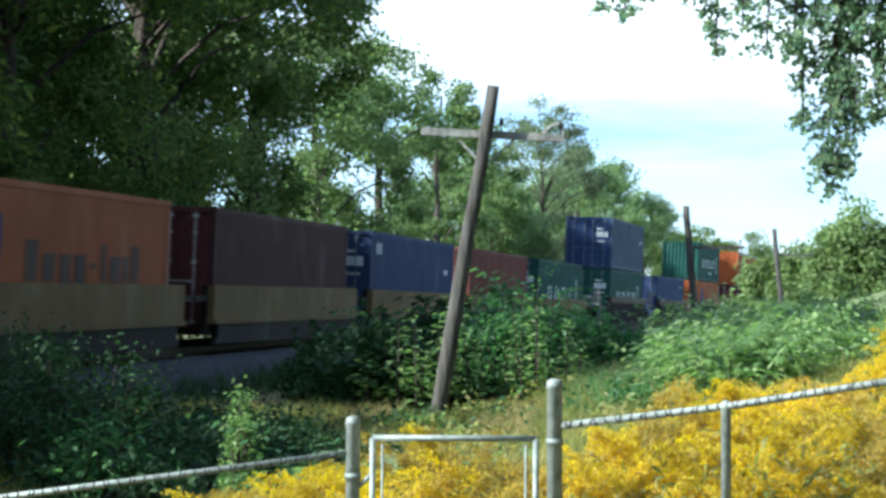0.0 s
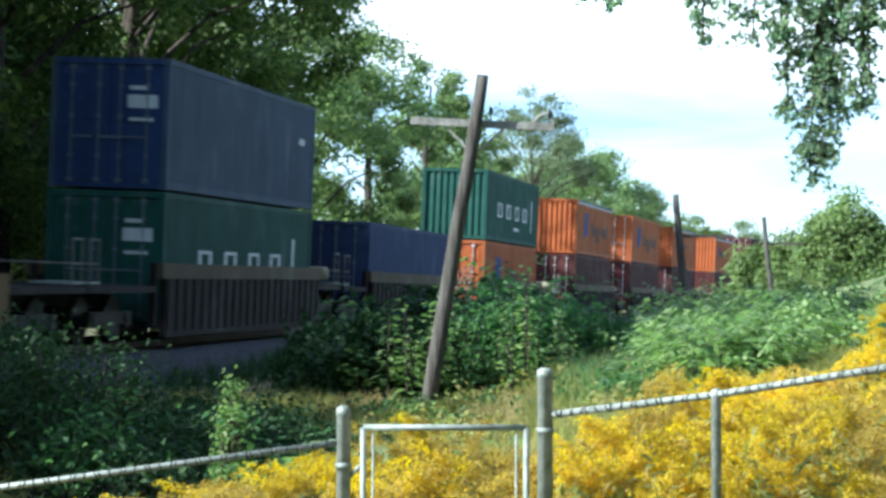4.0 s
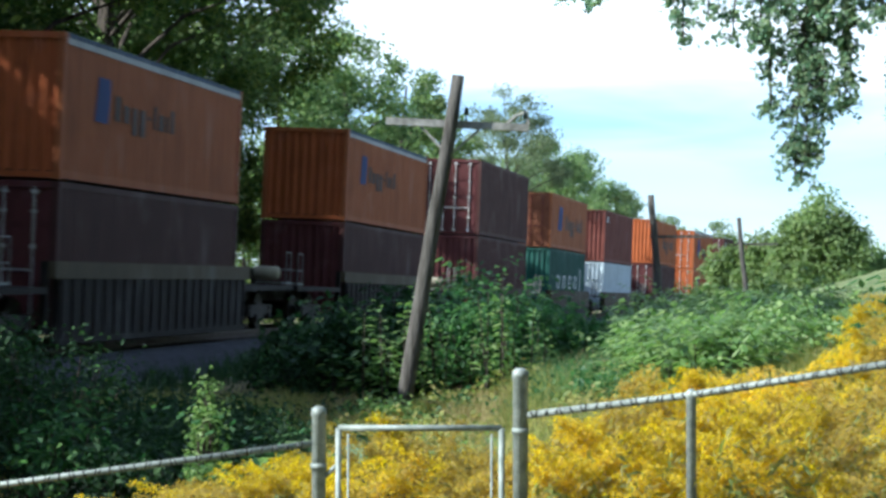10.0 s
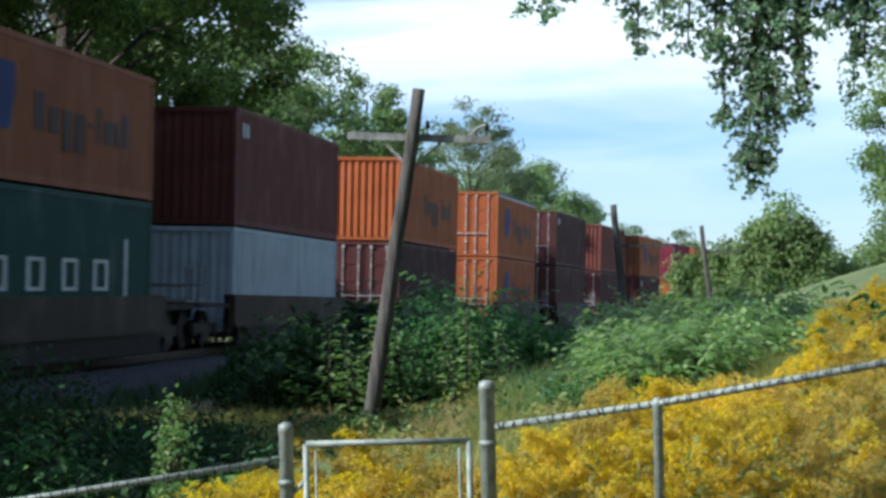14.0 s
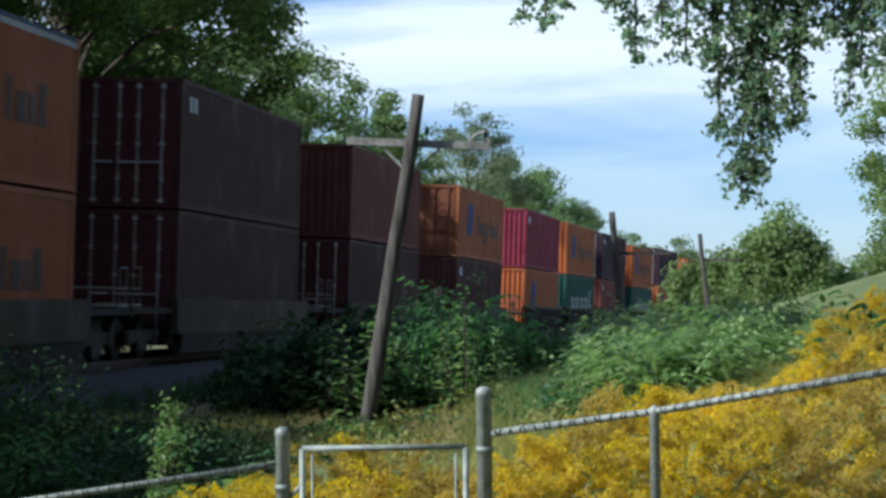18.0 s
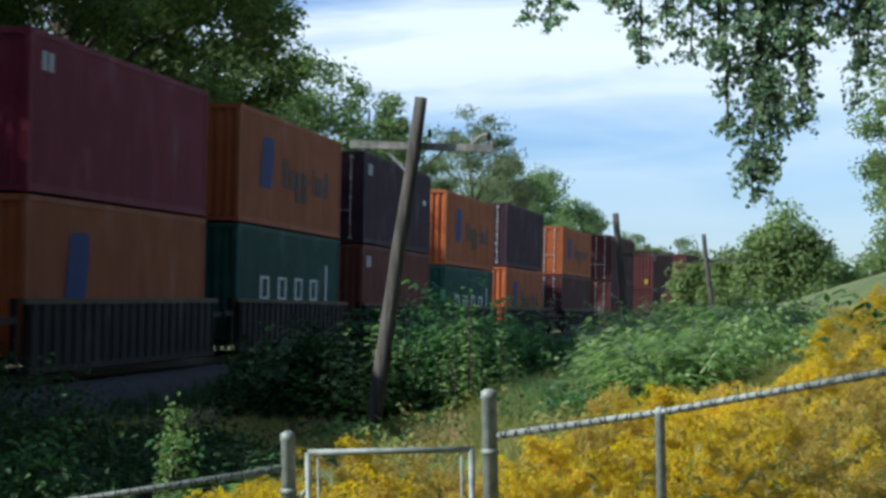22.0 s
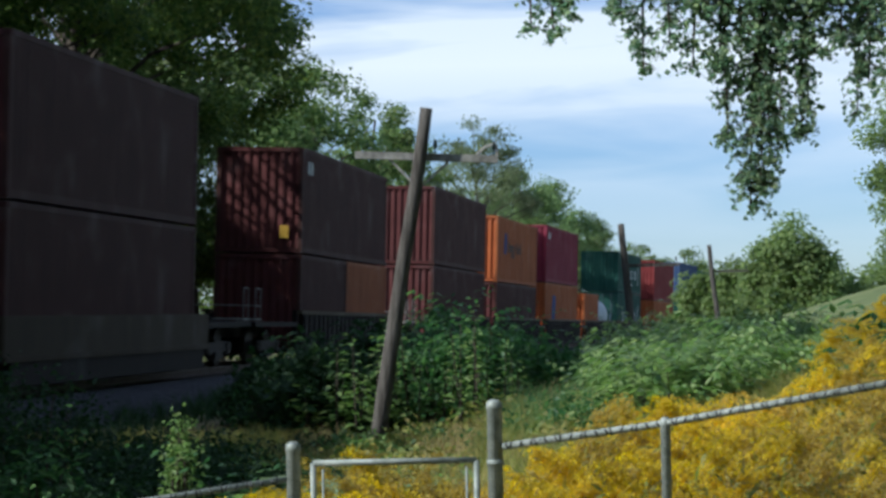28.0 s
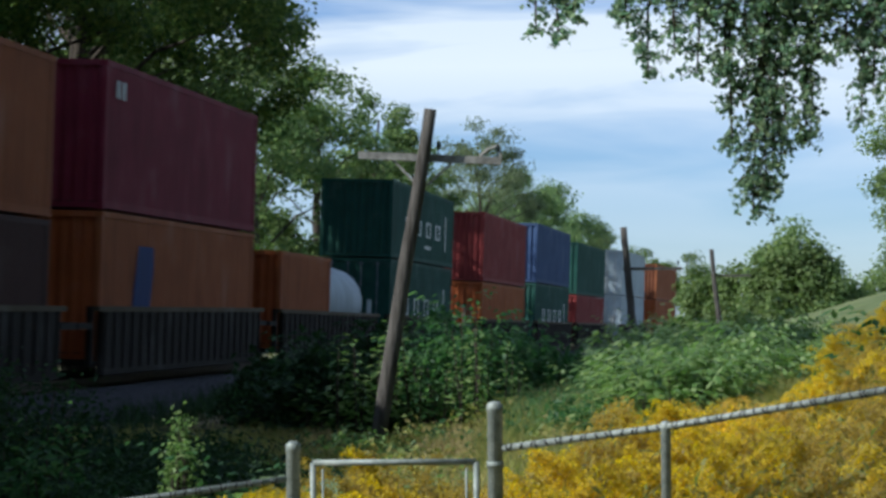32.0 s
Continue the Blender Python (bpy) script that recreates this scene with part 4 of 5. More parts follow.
# The next three stand out of view, added to shade the near train and slope
tree("tree", BIG, (-20.5, 30, land1(-20.5, 30)), 20, 6.0, 1.5, 120, 36000, 0.34, LEAF_DARK, 15, 1.5, 0.4)
tree("tree", BIG, (-20.5, 19, land1(-20.5, 19)), 11.5, 6.0, 1.5, 120, 24000, 0.34, LEAF_DARK, 16, 1.6, 0.4)
tree("tree", BIG, (-20.5, 6, land1(-20.5, 6)), 11, 6.0, 1.5, 80, 14000, 0.3, LEAF_DARK, 20, 1.6, 0.4)
# Added tree beyond the left edge of view; its shadow darkens the brambles
tree("tree", "unseen low tree added to shade the brambles on the left", (-10.0, 16.6, land1(-10.0, 16.6)), 4.6, 2.3, 0.7, 70, 20000, 0.17, LEAF_DARK, 26, 0.9, 0.12)
# Two unseen trees added to keep the sun off the near container ends
for k, (x, y, hh) in enumerate(((-25.5, 35, 18), (-25.5, 42.5, 19))):
    tree("tree", BIG, (x, y, land1(x, y)), hh, 5.8, 1.5, 110, 24000, 0.44, LEAF_DARK, 80 + k, 1.7, 0.4)
# Trees added out of view, right and behind, to cut skylight on the train
for k, (x, y, hh) in enumerate(((9, -6, 18), (10, 3, 20), (11, 13, 21), (9.5, 23, 22), (10.5, 32, 19), (13, 41, 17), (16, 50, 14), (19, 60, 13), (19, 18, 24), (20, 32, 23), (-6, -14, 18), (3, -12, 18), (-10, -5, 17), (-15, -10, 17))):
    tree("tree", "unseen broadleaf tree added to hold back skylight", (x, y, land1(x, y)), hh, 5.0, 0.3, 100, 13000 if 0 < y < 45 else 8000, 0.52, LEAF_DARK, 60 + k, 1.7, 0.3)
tree("tree", "mid-green broadleaf tree with an open ragged crown behind the track", ground_at(11.9, 88), 12.8, 3.6, 1.6, 62, 14000, 0.24, LEAF_MID, 21, 0.95, 0.26)
tree("tree", "mid-green broadleaf tree with an open ragged crown behind the track", ground_at(13.6, 84), 12.8, 3.6, 1.6, 60, 14000, 0.24, LEAF_MID, 27, 1.0, 0.26)
tree("tree", "slender pale-green tree with open crown behind the track", ground_at(10.4, 100), 13.2, 3.0, 1.6, 50, 11000, 0.24, LEAF_MID, 22, 0.85, 0.22)
tree("tree", "slender pale-green tree with open crown behind the track", ground_at(9.4, 108), 11.4, 2.8, 1.6, 56, 14000, 0.23, LEAF_MID, 28, 0.85, 0.2)
tree("tree", "sparse thin-crowned tree with bare branches behind the track", ground_at(7.6, 122), 13.6, 4.0, 2.0, 130, 24000, 0.18, LEAF_GREY, 23, 0.8, 0.18, limb_n=70)
tree("tree", "rounded green tree beyond the track", ground_at(5.9, 152), 12.2, 5.2, 1.2, 96, 24000, 0.25, LEAF_ROUND, 24, 1.1, 0.25)
tree("tree", "small round tree far down the line", ground_at(7.4, 146), 11.4, 4.8, 0.8, 76, 18000, 0.25, LEAF_ROUND, 25, 1.1, 0.25)
for left, dist, hh, r, sd in ((8.9, 116, 9.6, 3.4, 51), (6.6, 136, 12.0, 4.2, 52), (4.9, 166, 10.8, 4.2, 53), (9.7, 112, 10.5, 3.6, 54)):
    tree("tree", "leafy mid-green tree in the row behind the track", ground_at(left, dist), hh, r, 0.3, 80, 18000, 0.24, LEAF_ROUND, sd, 1.0, 0.2)
for left, dist, hh, r, sd in ((4.4, 235, 11.8, 3.4, 31), (3.8, 240, 11.4, 3.2, 32), (3.2, 250, 10.9, 3.2, 33), (2.65, 255, 11.4, 2.6, 37), (2.1, 262, 12.2, 2.6, 34), (5.0, 225, 11.6, 3.4, 35), (1.5, 275, 9.8, 3.4, 36)):
    tree("tree", "distant grey-green tree near the horizon", ground_at(left, dist), hh, r, 0.5, 34, 5600, 0.36, LEAF_DARK, sd, 1.15, 0.22)
for k in range(13):
    s0 = 30 + 8.5 * k
    x, y, th = track_at(s0)
    x -= 6.3 + 1.2 * math.sin(k * 2.3)
    tree("shrub_tree", "shaded dark-green undergrowth behind the track", (x, y, land1(x, y)), (5.4 if k < 7 else 3.6) + 0.7 * math.sin(k * 1.7), 2.6, 0.1, 60, 6400 if k < 7 else 4800, 0.19, LEAF_DARK, 900 + k, 0.8, 0.1, category="shrub")
BUSH = "broad sunlit yellow-green shrubby tree beyond the slope"
for left, dist, hh, r, n, sd in ((-0.75, 104, 5.7, 2.3, 120, 41), (-0.2, 105, 5.1, 1.9, 90, 47), (-1.3, 103, 5.0, 1.7, 80, 43), (0.7, 106, 4.3, 1.9, 70, 45), (1.45, 107, 3.9, 2.0, 80, 42), (-2.1, 105, 2.8, 1.3, 40, 48), (-3.3, 108, 3.6, 2.4, 80, 46)):
    tree("shrub_tree", BUSH, ground_at(left, dist), hh, r, -1.8, n, n * 160, 0.25, LEAF_BUSH, sd, 0.8, 0.12, category="shrub", lean=(0.4 * math.sin(sd), 0.4 * math.cos(sd)))
tree("tree", "loose yellow-green tree on the grassy rise", ground_at(-4.0, 78), 7.5, 2.1, 0.6, 40, 10000, 0.19, LEAF_BUSH, 44, 0.75, 0.14)


# ---- shrubs and weeds ----
def shrub(label, base, height, radius, n_clump, n_leaf, leaf, mat, seed, name="shrub", clump=0.3, flat=0.8):
    rg = np.random.default_rng(seed)
    root = tagged(new(name), label, "shrub")
    root.location = base
    st = Boxes()
    cs = []
    for k in range(n_clump):
        a, r = rg.uniform(0, 2 * math.pi), radius * math.sqrt(rg.uniform(0, 1))
        z = height * (1 - 0.55 * (r / radius) ** 2) * rg.uniform(0.35, 1.0)
        c = np.array([r * math.cos(a), r * math.sin(a), z])
        cs.append(c)
        st.tube([(c[0] * 0.3, c[1] * 0.3, -0.1), (c[0] * 0.7, c[1] * 0.7, z * 0.55), tuple(c)], [0.018, 0.012, 0.006], 4, False)
    tagged(attach("stem", st.mesh("stem", BARK), root), kind="stuff")
    per = n_leaf // n_clump
    d = rg.normal(size=(n_clump, per, 3)) * np.array([clump, clump, clump * flat]) * 0.6
    c = (np.array(cs)[:, None, :] + d).reshape(-1, 3)
    c[:, 2] = np.maximum(c[:, 2], 0.03)
    v, f = leaves(rg, c, leaf, 0.6, d.reshape(-1, 3) * 1.2)
    attach("foliage", mesh_from("foliage", v, f, mat), root)
    return root


def fronds(label, base, height, n_stem, seed, mat, spread_r=0.3, leaf=0.11, name="sumac"):
    """Sumac: bare stems with long drooping fronds of paired leaflets."""
    rg = np.random.default_rng(seed)
    root = tagged(new(name), label, "shrub")
    root.location = base
    st = Boxes()
    V, F = [], []
    for _ in range(n_stem):
        a = rg.uniform(0, 2 * math.pi)
        foot = np.array([math.cos(a), math.sin(a), 0]) * spread_r * rg.uniform(0.1, 1)
        h = height * rg.uniform(0.65, 1.0)
        tip = foot * 1.4 + np.array([rg.normal(0, 0.1), rg.normal(0, 0.1), h * 0.82])
        st.tube([tuple(foot - np.array([0, 0, 0.1])), tuple((foot + tip) / 2), tuple(tip)], [0.014, 0.011, 0.006], 4, False)
        for k in range(8):
            az = a + k * 2.4
            z0 = tip - np.array([0, 0, h * 0.055 * k])
            ln = rg.uniform(0.5, 0.8) * min(1.0, height / 1.5 + 0.3)
            el = 1.3 - 0.12 * k + rg.normal(0, 0.2)
            way = np.array([math.cos(az), math.sin(az), 0])
            side = np.array([-math.sin(az), math.cos(az), 0])
            for j in range(6):
                f = (j + 1) / 6
                p = z0 + way * ln * f + np.array([0, 0, ln * (el * f - 0.6 * f * f)])
                for sg in (-1, 1):
                    ll = leaf * (1.15 - 0.55 * f) * rg.uniform(0.85, 1.15)
                    q = p + side * sg * ll * 0.85 + way * ll * 0.45 - np.array([0, 0, ll * rg.uniform(-0.15, 0.65)])
                    wv = way * ll * 0.24
                    o = len(V)
                    V += [p, (p + q) / 2 - wv, q, (p + q) / 2 + wv]
                    F.append((o, o + 1, o + 2, o + 3))
    tagged(attach("stem", st.mesh("stem", BARK), root), kind="stuff")
    attach("foliage", mesh_from("foliage", np.array(V), F, mat), root)
    return root


def broad_weed(label, base, height, seed, mat, n=11, leaf=0.26):
    """A rosette of large folded leaves on short stalks."""
    rg = np.random.default_rng(seed)
    root = tagged(new("broad_leaved_weed"), label, "weed")
    root.location = base
    st = Boxes()
    for k in range(n):
        az = k * 2.4 + rg.normal(0, 0.2)
        way = np.array([math.cos(az), math.sin(az), 0])
        side = np.array([-math.sin(az), math.cos(az), 0])
        up = np.array([0, 0, 1.0])
        f = 0.35 + 0.65 * (k + 1) / n
        p = way * height * 0.3 * rg.uniform(0.5, 1.1) + up * height * f
        ll, droop = leaf * rg.uniform(0.75, 1.2), rg.uniform(-0.35, 0.45)
        st.tube([(0, 0, -0.05), tuple(p * np.array([0.4, 0.4, 0.7])), tuple(p)], [0.014, 0.01, 0.006], 5, False)
        v, rows = [], ((0.0, 0.03), (0.25, 0.24), (0.55, 0.27), (0.82, 0.15), (1.0, 0.01))
        for t, w in rows:
            c = p + way * ll * t + up * ll * (droop * t - 0.5 * t * t)
            v += [c - side * ll * w + up * ll * w * 0.35, c, c + side * ll * w + up * ll * w * 0.35]
        q = [(3 * i + j, 3 * i + j + 1, 3 * i + j + 4, 3 * i + j + 3) for i in range(len(rows) - 1) for j in (0, 1)]
        attach("leaf", mesh_from("leaf", v, q, mat, True), root)
    tagged(attach("stem", st.mesh("stem", BARK), root), kind="stuff")
    return root


def stalks(label, base, height, n_stem, seed, mat, leaf=0.17):
    """Upright stalks with large drooping leaves in a loose spiral."""
    rg = np.random.default_rng(seed)
    root = tagged(new("tall_weed"), label, "weed")
    root.location = base
    st, V, F = Boxes(), [], []
    for i in range(n_stem):
        foot = np.array([rg.normal(0, 0.16), rg.normal(0, 0.16), 0.0])
        h = height * (1.0 if i == 0 else rg.uniform(0.6, 0.9))
        tip = foot + np.array([rg.normal(0, 0.08), rg.normal(0, 0.08), h])
        st.tube([tuple(foot - np.array([0, 0, 0.1])), tuple((foot + tip) / 2), tuple(tip)], [0.016, 0.012, 0.005], 5, False)
        for k in range(26):
            f = 0.22 + 0.78 * k / 25
            az = k * 2.4 + rg.normal(0, 0.3)
            way = np.array([math.cos(az), math.sin(az), rg.uniform(-0.2, 0.5)])
            side = np.array([-math.sin(az), math.cos(az), 0])
            ll = leaf * rg.uniform(0.75, 1.2) * (1.1 - 0.45 * f)
            p = foot + (tip - foot) * f + way * ll * 0.35
            q = p + way * ll + np.array([0, 0, -0.3 * ll])
            m = (p + q) / 2 + np.array([0, 0, 0.1 * ll])
            o = len(V)
            V += [p, m - side * ll * 0.3, q, m + side * ll * 0.3]
            F.append((o, o + 1, o + 2, o + 3))
    tagged(attach("stem", st.mesh("stem", BARK), root), kind="stuff")
    attach("foliage", mesh_from("foliage", np.array(V), F, mat), root)
    return root


rr = random.Random(3)
# sumac stand on the slope
for k in range(84):
    left = rr.uniform(-1.0, 4.0)
    near = 22.5 + max(0.0, 4.6 - left) * 0.9 + max(0.0, left - 3.8) * 9
    d = 46 - (46 - near) * rr.uniform(0, 1)
    left = min(left, 4.8 - 45 / d - rr.uniform(0, 0.4))
    b = ground_at(left, d)
    fronds("bright green leafy sumac on the slope", b, rr.uniform(0.55, 1.1) * (0.75 if left < 0.4 else 1.12 if left < 1.6 else 1.0), 7, 100 + k, LEAF_BRIGHT, 0.65, rr.uniform(0.17, 0.25))
# shrubs behind the leaning pole; tree shade is painted into the leftmost leaf colours
for k in range(40):
    d = rr.uniform(32.5, 38.5)
    left = rr.uniform(6.0, 13.4)
    b = ground_at(left, d)
    hgt = rr.uniform(1.0, 1.9) * (0.72 if left > 11.0 else 1.15 if 7.0 < left < 8.8 else 0.95)
    if k % 3 == 1:
        fronds("deep green sumac near the leaning pole", b, hgt * 1.1, 5, 200 + k, LEAF_DEEP if left < 9.5 else LEAF_SHADE_TINT, 0.5, 0.2)
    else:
        shrub("dark-toned green shrub near the leaning pole", b, hgt, 0.8, 30, 1100, rr.uniform(0.12, 0.19), LEAF_DEEP if left < 8.8 or k % 4 == 0 else LEAF_SHADE_TINT, 200 + k)
for k in range(12):
    left, d = rr.uniform(4.8, 6.4), rr.uniform(37, 44)
    shrub("dark-toned green shrub near the leaning pole", ground_at(left, d), rr.uniform(0.6, 1.0), 0.8, 24, 900, 0.15, LEAF_DEEP, 260 + k)
for k, (left, d, h) in enumerate(((8.05, 31.3, 2.05), (7.75, 31.5, 1.75), (8.45, 31.6, 1.5), (7.2, 31.7, 1.45), (6.7, 31.9, 1.2), (9.3, 31.6, 1.7), (10.55, 31.3, 1.75), (10.95, 31.4, 1.45), (10.15, 31.7, 1.5), (11.6, 31.8, 1.1))):
    stalks("tall leafy weed stalks near the leaning pole", ground_at(left, d), h, 3, 280 + k, LEAF_BRIGHT, 0.17 if left < 9.5 else 0.22)
# mounds below the ballast, their shade painted into a dark leaf colour
for k in range(22):
    d = rr.uniform(19.5, 27)
    left = rr.uniform(13.0, 24)
    b = ground_at(left, d)
    hgt = rr.uniform(0.35, 0.6) + (0.95 if left > 19.0 else 0.0)
    shrub("bramble mound with tree shade painted into its dark green", b, hgt, 1.0, 30, 2100, 0.078, LEAF_SHADE_TINT, 300 + k)
for k in range(12):
    left, d = rr.uniform(4.9, 7.4), rr.uniform(22, 32)
    shrub("low clump of dark weeds beside the sumac", ground_at(left, d), rr.uniform(0.35, 0.7), rr.uniform(0.4, 0.7), 20, 520, 0.1, LEAF_DEEP if k % 3 else LEAF_WEED, 370 + k, "weed_clump", 0.2)
# low weed clumps between the gate and the pole; shade painted into the leftmost
for k in range(26):
    left, d = rr.uniform(6.6, 12.4), rr.uniform(15.5, 29.0)
    shrub("low clump of green weeds between the gate and the pole", ground_at(left, d), rr.uniform(0.2, 0.4), rr.uniform(0.35, 0.65), 18, 420, 0.1, LEAF_SHADE_TINT if left > 11.8 else (LEAF_WEED, LEAF_BRIGHT, LEAF_WEED, LEAF_DEEP)[k % 4], 330 + k, "weed_clump", 0.2)
for k, (z, r) in enumerate(((0.8, 0.17), (1.2, 0.13), (1.5, 0.1), (1.45, 0.06))):
    shrub("slender bright-green sapling beyond the fence", ground_at(15.4 + 0.06 * k, 16.5 + 0.06 * k), z, r, 24, 520, 0.055, LEAF_BRIGHT, 401 + k, "sapling", 0.1)
# brambles beyond the fence; shade is put into their dark leaf tones
for k, (left, d, h, r) in enumerate(((18.9, 18.0, 1.0, 0.45), (17.9, 17.8, 0.75, 0.35), (19.9, 18.6, 1.15, 0.4))):
    shrub("leafy green bramble beyond the fence", ground_at(left, d), h, r, 30, 1000, 0.1, LEAF_SHADE_TINT if k else LEAF_DEEP, 409 + k)
for k, (left, d, h) in enumerate(((-2.9, 20.0, 1.25), (-3.4, 19.5, 1.4))):
    fronds("dark green sumac above the goldenrod", ground_at(left, d), h, 3, 440 + k, LEAF_DEEP, 0.25, 0.2)
# deep green in place of bright: this sumac's shade is in its leaf colour
fronds("small sumac beyond the fence with shade painted into its leaves", ground_at(14.0, 16.2), 0.9, 3, 405, LEAF_DEEP, 0.2, 0.13)
for k, (left, d, h, lf) in enumerate(((13.2, 16.2, 0.7, 0.26), (12.0, 15.4, 0.8, 0.34), (11.4, 16.4, 0.6, 0.3), (9.4, 17.0, 0.55, 0.28), (10.4, 18.2, 0.5, 0.28), (14.6, 17.4, 0.6, 0.26), (8.2, 18.5, 0.5, 0.25))):
    broad_weed("broad-leaved green weed beyond the gate", ground_at(left, d), h, 420 + k, LEAF_BRIGHT if k != 1 else LEAF_PALE, 11, lf)


# ---- goldenrod and dry grass ----
def goldenrod(name, label, spots, heights, seed, mat, fl=250, lf=36):
    rg = np.random.default_rng(seed)
    n = len(spots)
    z = land(spots[:, 0], spots[:, 1])
    root = tagged(new(name), label, "wildflowers", kind="stuff")
    bend = rg.normal(0, 0.10, (n, 2))
    head = np.stack([spots[:, 0] + bend[:, 0], spots[:, 1] + bend[:, 1], z + heights], 1)
    # plumes: side sprays off a drooping head
    k = rg.integers(0, 7, (n, fl))
    az = (k - 3) * 0.55 + rg.normal(0, 0.16, (n, fl)) + rg.normal(0.2, 0.7, (n, 1))
    f = rg.uniform(0, 1, (n, fl)) ** 0.7
    ln = 0.15 * rg.uniform(0.6, 1.3, (n, 1)) * (1 - 0.09 * k)
    c = np.stack([np.cos(az) * ln * f, np.sin(az) * ln * f, 0.16 * f - 0.12 * f * f - k * 0.022], -1) + rg.normal(0, 0.012, (n, fl, 3))
    c = (head[:, None, :] + c).reshape(-1, 3)
    m = len(c)
    # short bristles laid along each side spray
    way = np.stack([np.cos(az), np.sin(az), 1.1 - 1.6 * f], -1).reshape(-1, 3)
    way = unit(way + rg.normal(0, 0.35, (m, 3)))
    side = unit(np.cross(way, rg.normal(size=(m, 3))))
    ll, w = rg.uniform(0.016, 0.03, (m, 1)), rg.uniform(0.005, 0.009, (m, 1))
    v = np.stack([c + way * ll, c + side * w, c - side * w], 1).reshape(-1, 3)
    q = np.arange(3 * m).reshape(-1, 3)
    attach("flowers", mesh_from("flowers", v, q, mat), root, "feathery flower plumes")
    t = rg.uniform(0.1, 0.92, (n, lf))
    az = rg.uniform(0, 6.28, (n, lf))
    foot = np.stack([spots[:, 0], spots[:, 1], z], 1)
    p = foot[:, None] * (1 - t[..., None]) + head[:, None] * t[..., None]
    p = p + np.stack([np.cos(az) * 0.05, np.sin(az) * 0.05, np.zeros_like(t)], -1)
    v, q = leaves(rg, p.reshape(-1, 3), 0.11, 0.3, None, 0.2)
    attach("foliage", mesh_from("foliage", v, q, LEAF_WEED), root, "narrow olive leaves")
    return root


def scatter(rg, n, d0, d1, test):
    out = []
    while len(out) < n:
        d = math.sqrt(rg.uniform(d0 * d0, d1 * d1))
        left = rg.uniform(-5, 24)
        p = place(left, d)
        if test(left, d, p):
            out.append((p.x, p.y))
    return np.array(out)


rg = np.random.default_rng(77)


def golden_patch(left, d, p):
    thin = noise.noise(Vector((p.x * 0.9, p.y * 0.55, 0.0)))
    if left < 7.6:
        far = 13.3 + (7.6 - left) * 0.38 + max(0.0, -0.9 - left) * 8
        return d < far and thin > (-0.22 if d < 13.0 else -0.08)
    if left < 12.2:
        return d < 14.0 and thin > -0.12 and rg.uniform() < (0.8 if 8.3 < left < 11.4 else 0.9)
    return d < 12.8 - max(0.0, left - 16.4) * 0.3 and thin > -0.2


g = scatter(rg, 3000, 11.0, 34, golden_patch)
g = np.concatenate([g, scatter(rg, 260, 10.5, 12.0, lambda l, d, p: l < 4.5)])
g = np.concatenate([g, scatter(rg, 240, 10.9, 13.2, lambda l, d, p: 5.0 < l < 11.9)])
swell = np.array([noise.noise(Vector((x * 1.7, y * 1.2, 3.0))) for x, y in g])
age = np.array([noise.noise(Vector((x * 0.7 + 9, y * 0.45, 7.0))) for x, y in g]) + rg.normal(0, 0.12, len(g))
back = np.clip(np.hypot(g[:, 0], g[:, 1]) - 12.4, 0, 3) * np.clip((np.degrees(np.arctan2(-g[:, 0], g[:, 1])) - 1.5) / 4, 0, 1)
bearing = np.degrees(np.arctan2(-g[:, 0], g[:, 1]))
age += 0.15 * back + np.where((bearing > 7.4) & (bearing < 12.0), 0.14, 0.0)
hs = (rg.uniform(0.5, 0.9, len(g)) + 0.75 * swell) * (1 - 0.12 * back) * np.where((bearing > 7.2) & (bearing < 11.8), 0.9, 1.0)
hs = np.where(bearing > 14.2, np.clip(hs, 0.68, 0.86), np.where(bearing > 12.5, np.clip(hs, 0.88, 1.08), np.minimum(hs, 1.25)))
old = age > -0.03
goldenrod("goldenrod", "dense yellow flowering goldenrod beyond the fence", g[~old], hs[~old], 501, FLOWER)
goldenrod("goldenrod", "fading olive-brown goldenrod among the yellow", g[old], hs[old] * 0.92, 502, FADED, 190, 36)


def grass(name, label, spots, height, mat, seed, blades=14):
    rg = np.random.default_rng(seed)
    n = len(spots)
    z = land(spots[:, 0], spots[:, 1])
    az = rg.uniform(0, 6.28, (n, blades))
    h = height * rg.uniform(0.5, 1.1, (n, blades))
    foot = np.stack([spots[:, 0:1] + rg.normal(0, 0.07, (n, blades)), spots[:, 1:2] + rg.normal(0, 0.07, (n, blades)), np.repeat(z[:, None], blades, 1)], -1)
    way = np.stack([np.cos(az), np.sin(az), np.zeros_like(az)], -1)
    side = np.stack([-np.sin(az), np.cos(az), np.zeros_like(az)], -1) * 0.006
    up = np.array([0, 0, 1.0])
    mid = foot + way * (h * 0.15)[..., None] + up * (h * 0.6)[..., None]
    tip = foot + way * (h * 0.5)[..., None] + up * h[..., None]
    v = np.stack([foot - side, foot + side, mid + side * 0.8, mid - side * 0.8, tip], -2).reshape(-1, 3)
    o = np.arange(n * blades)[:, None] * 5
    tri = np.concatenate([o + np.array([[0, 1, 2]]), o + np.array([[0, 2, 3]]), o + np.array([[3, 2, 4]])])
    return tagged(attach(name, mesh_from(name, v, tri, mat)), label, "grass", kind="stuff")


g = scatter(rg, 800, 11.4, 18, lambda l, d, p: 7.4 < l < 13.5)
grass("weeds", "olive-green tall weeds beyond the gate", g[:420], 0.6, LEAF_WEED, 605)
g = g[420:]
grass("dry_grass", "dry tan grass between the gate and the pole", g, 0.55, DRY, 601)
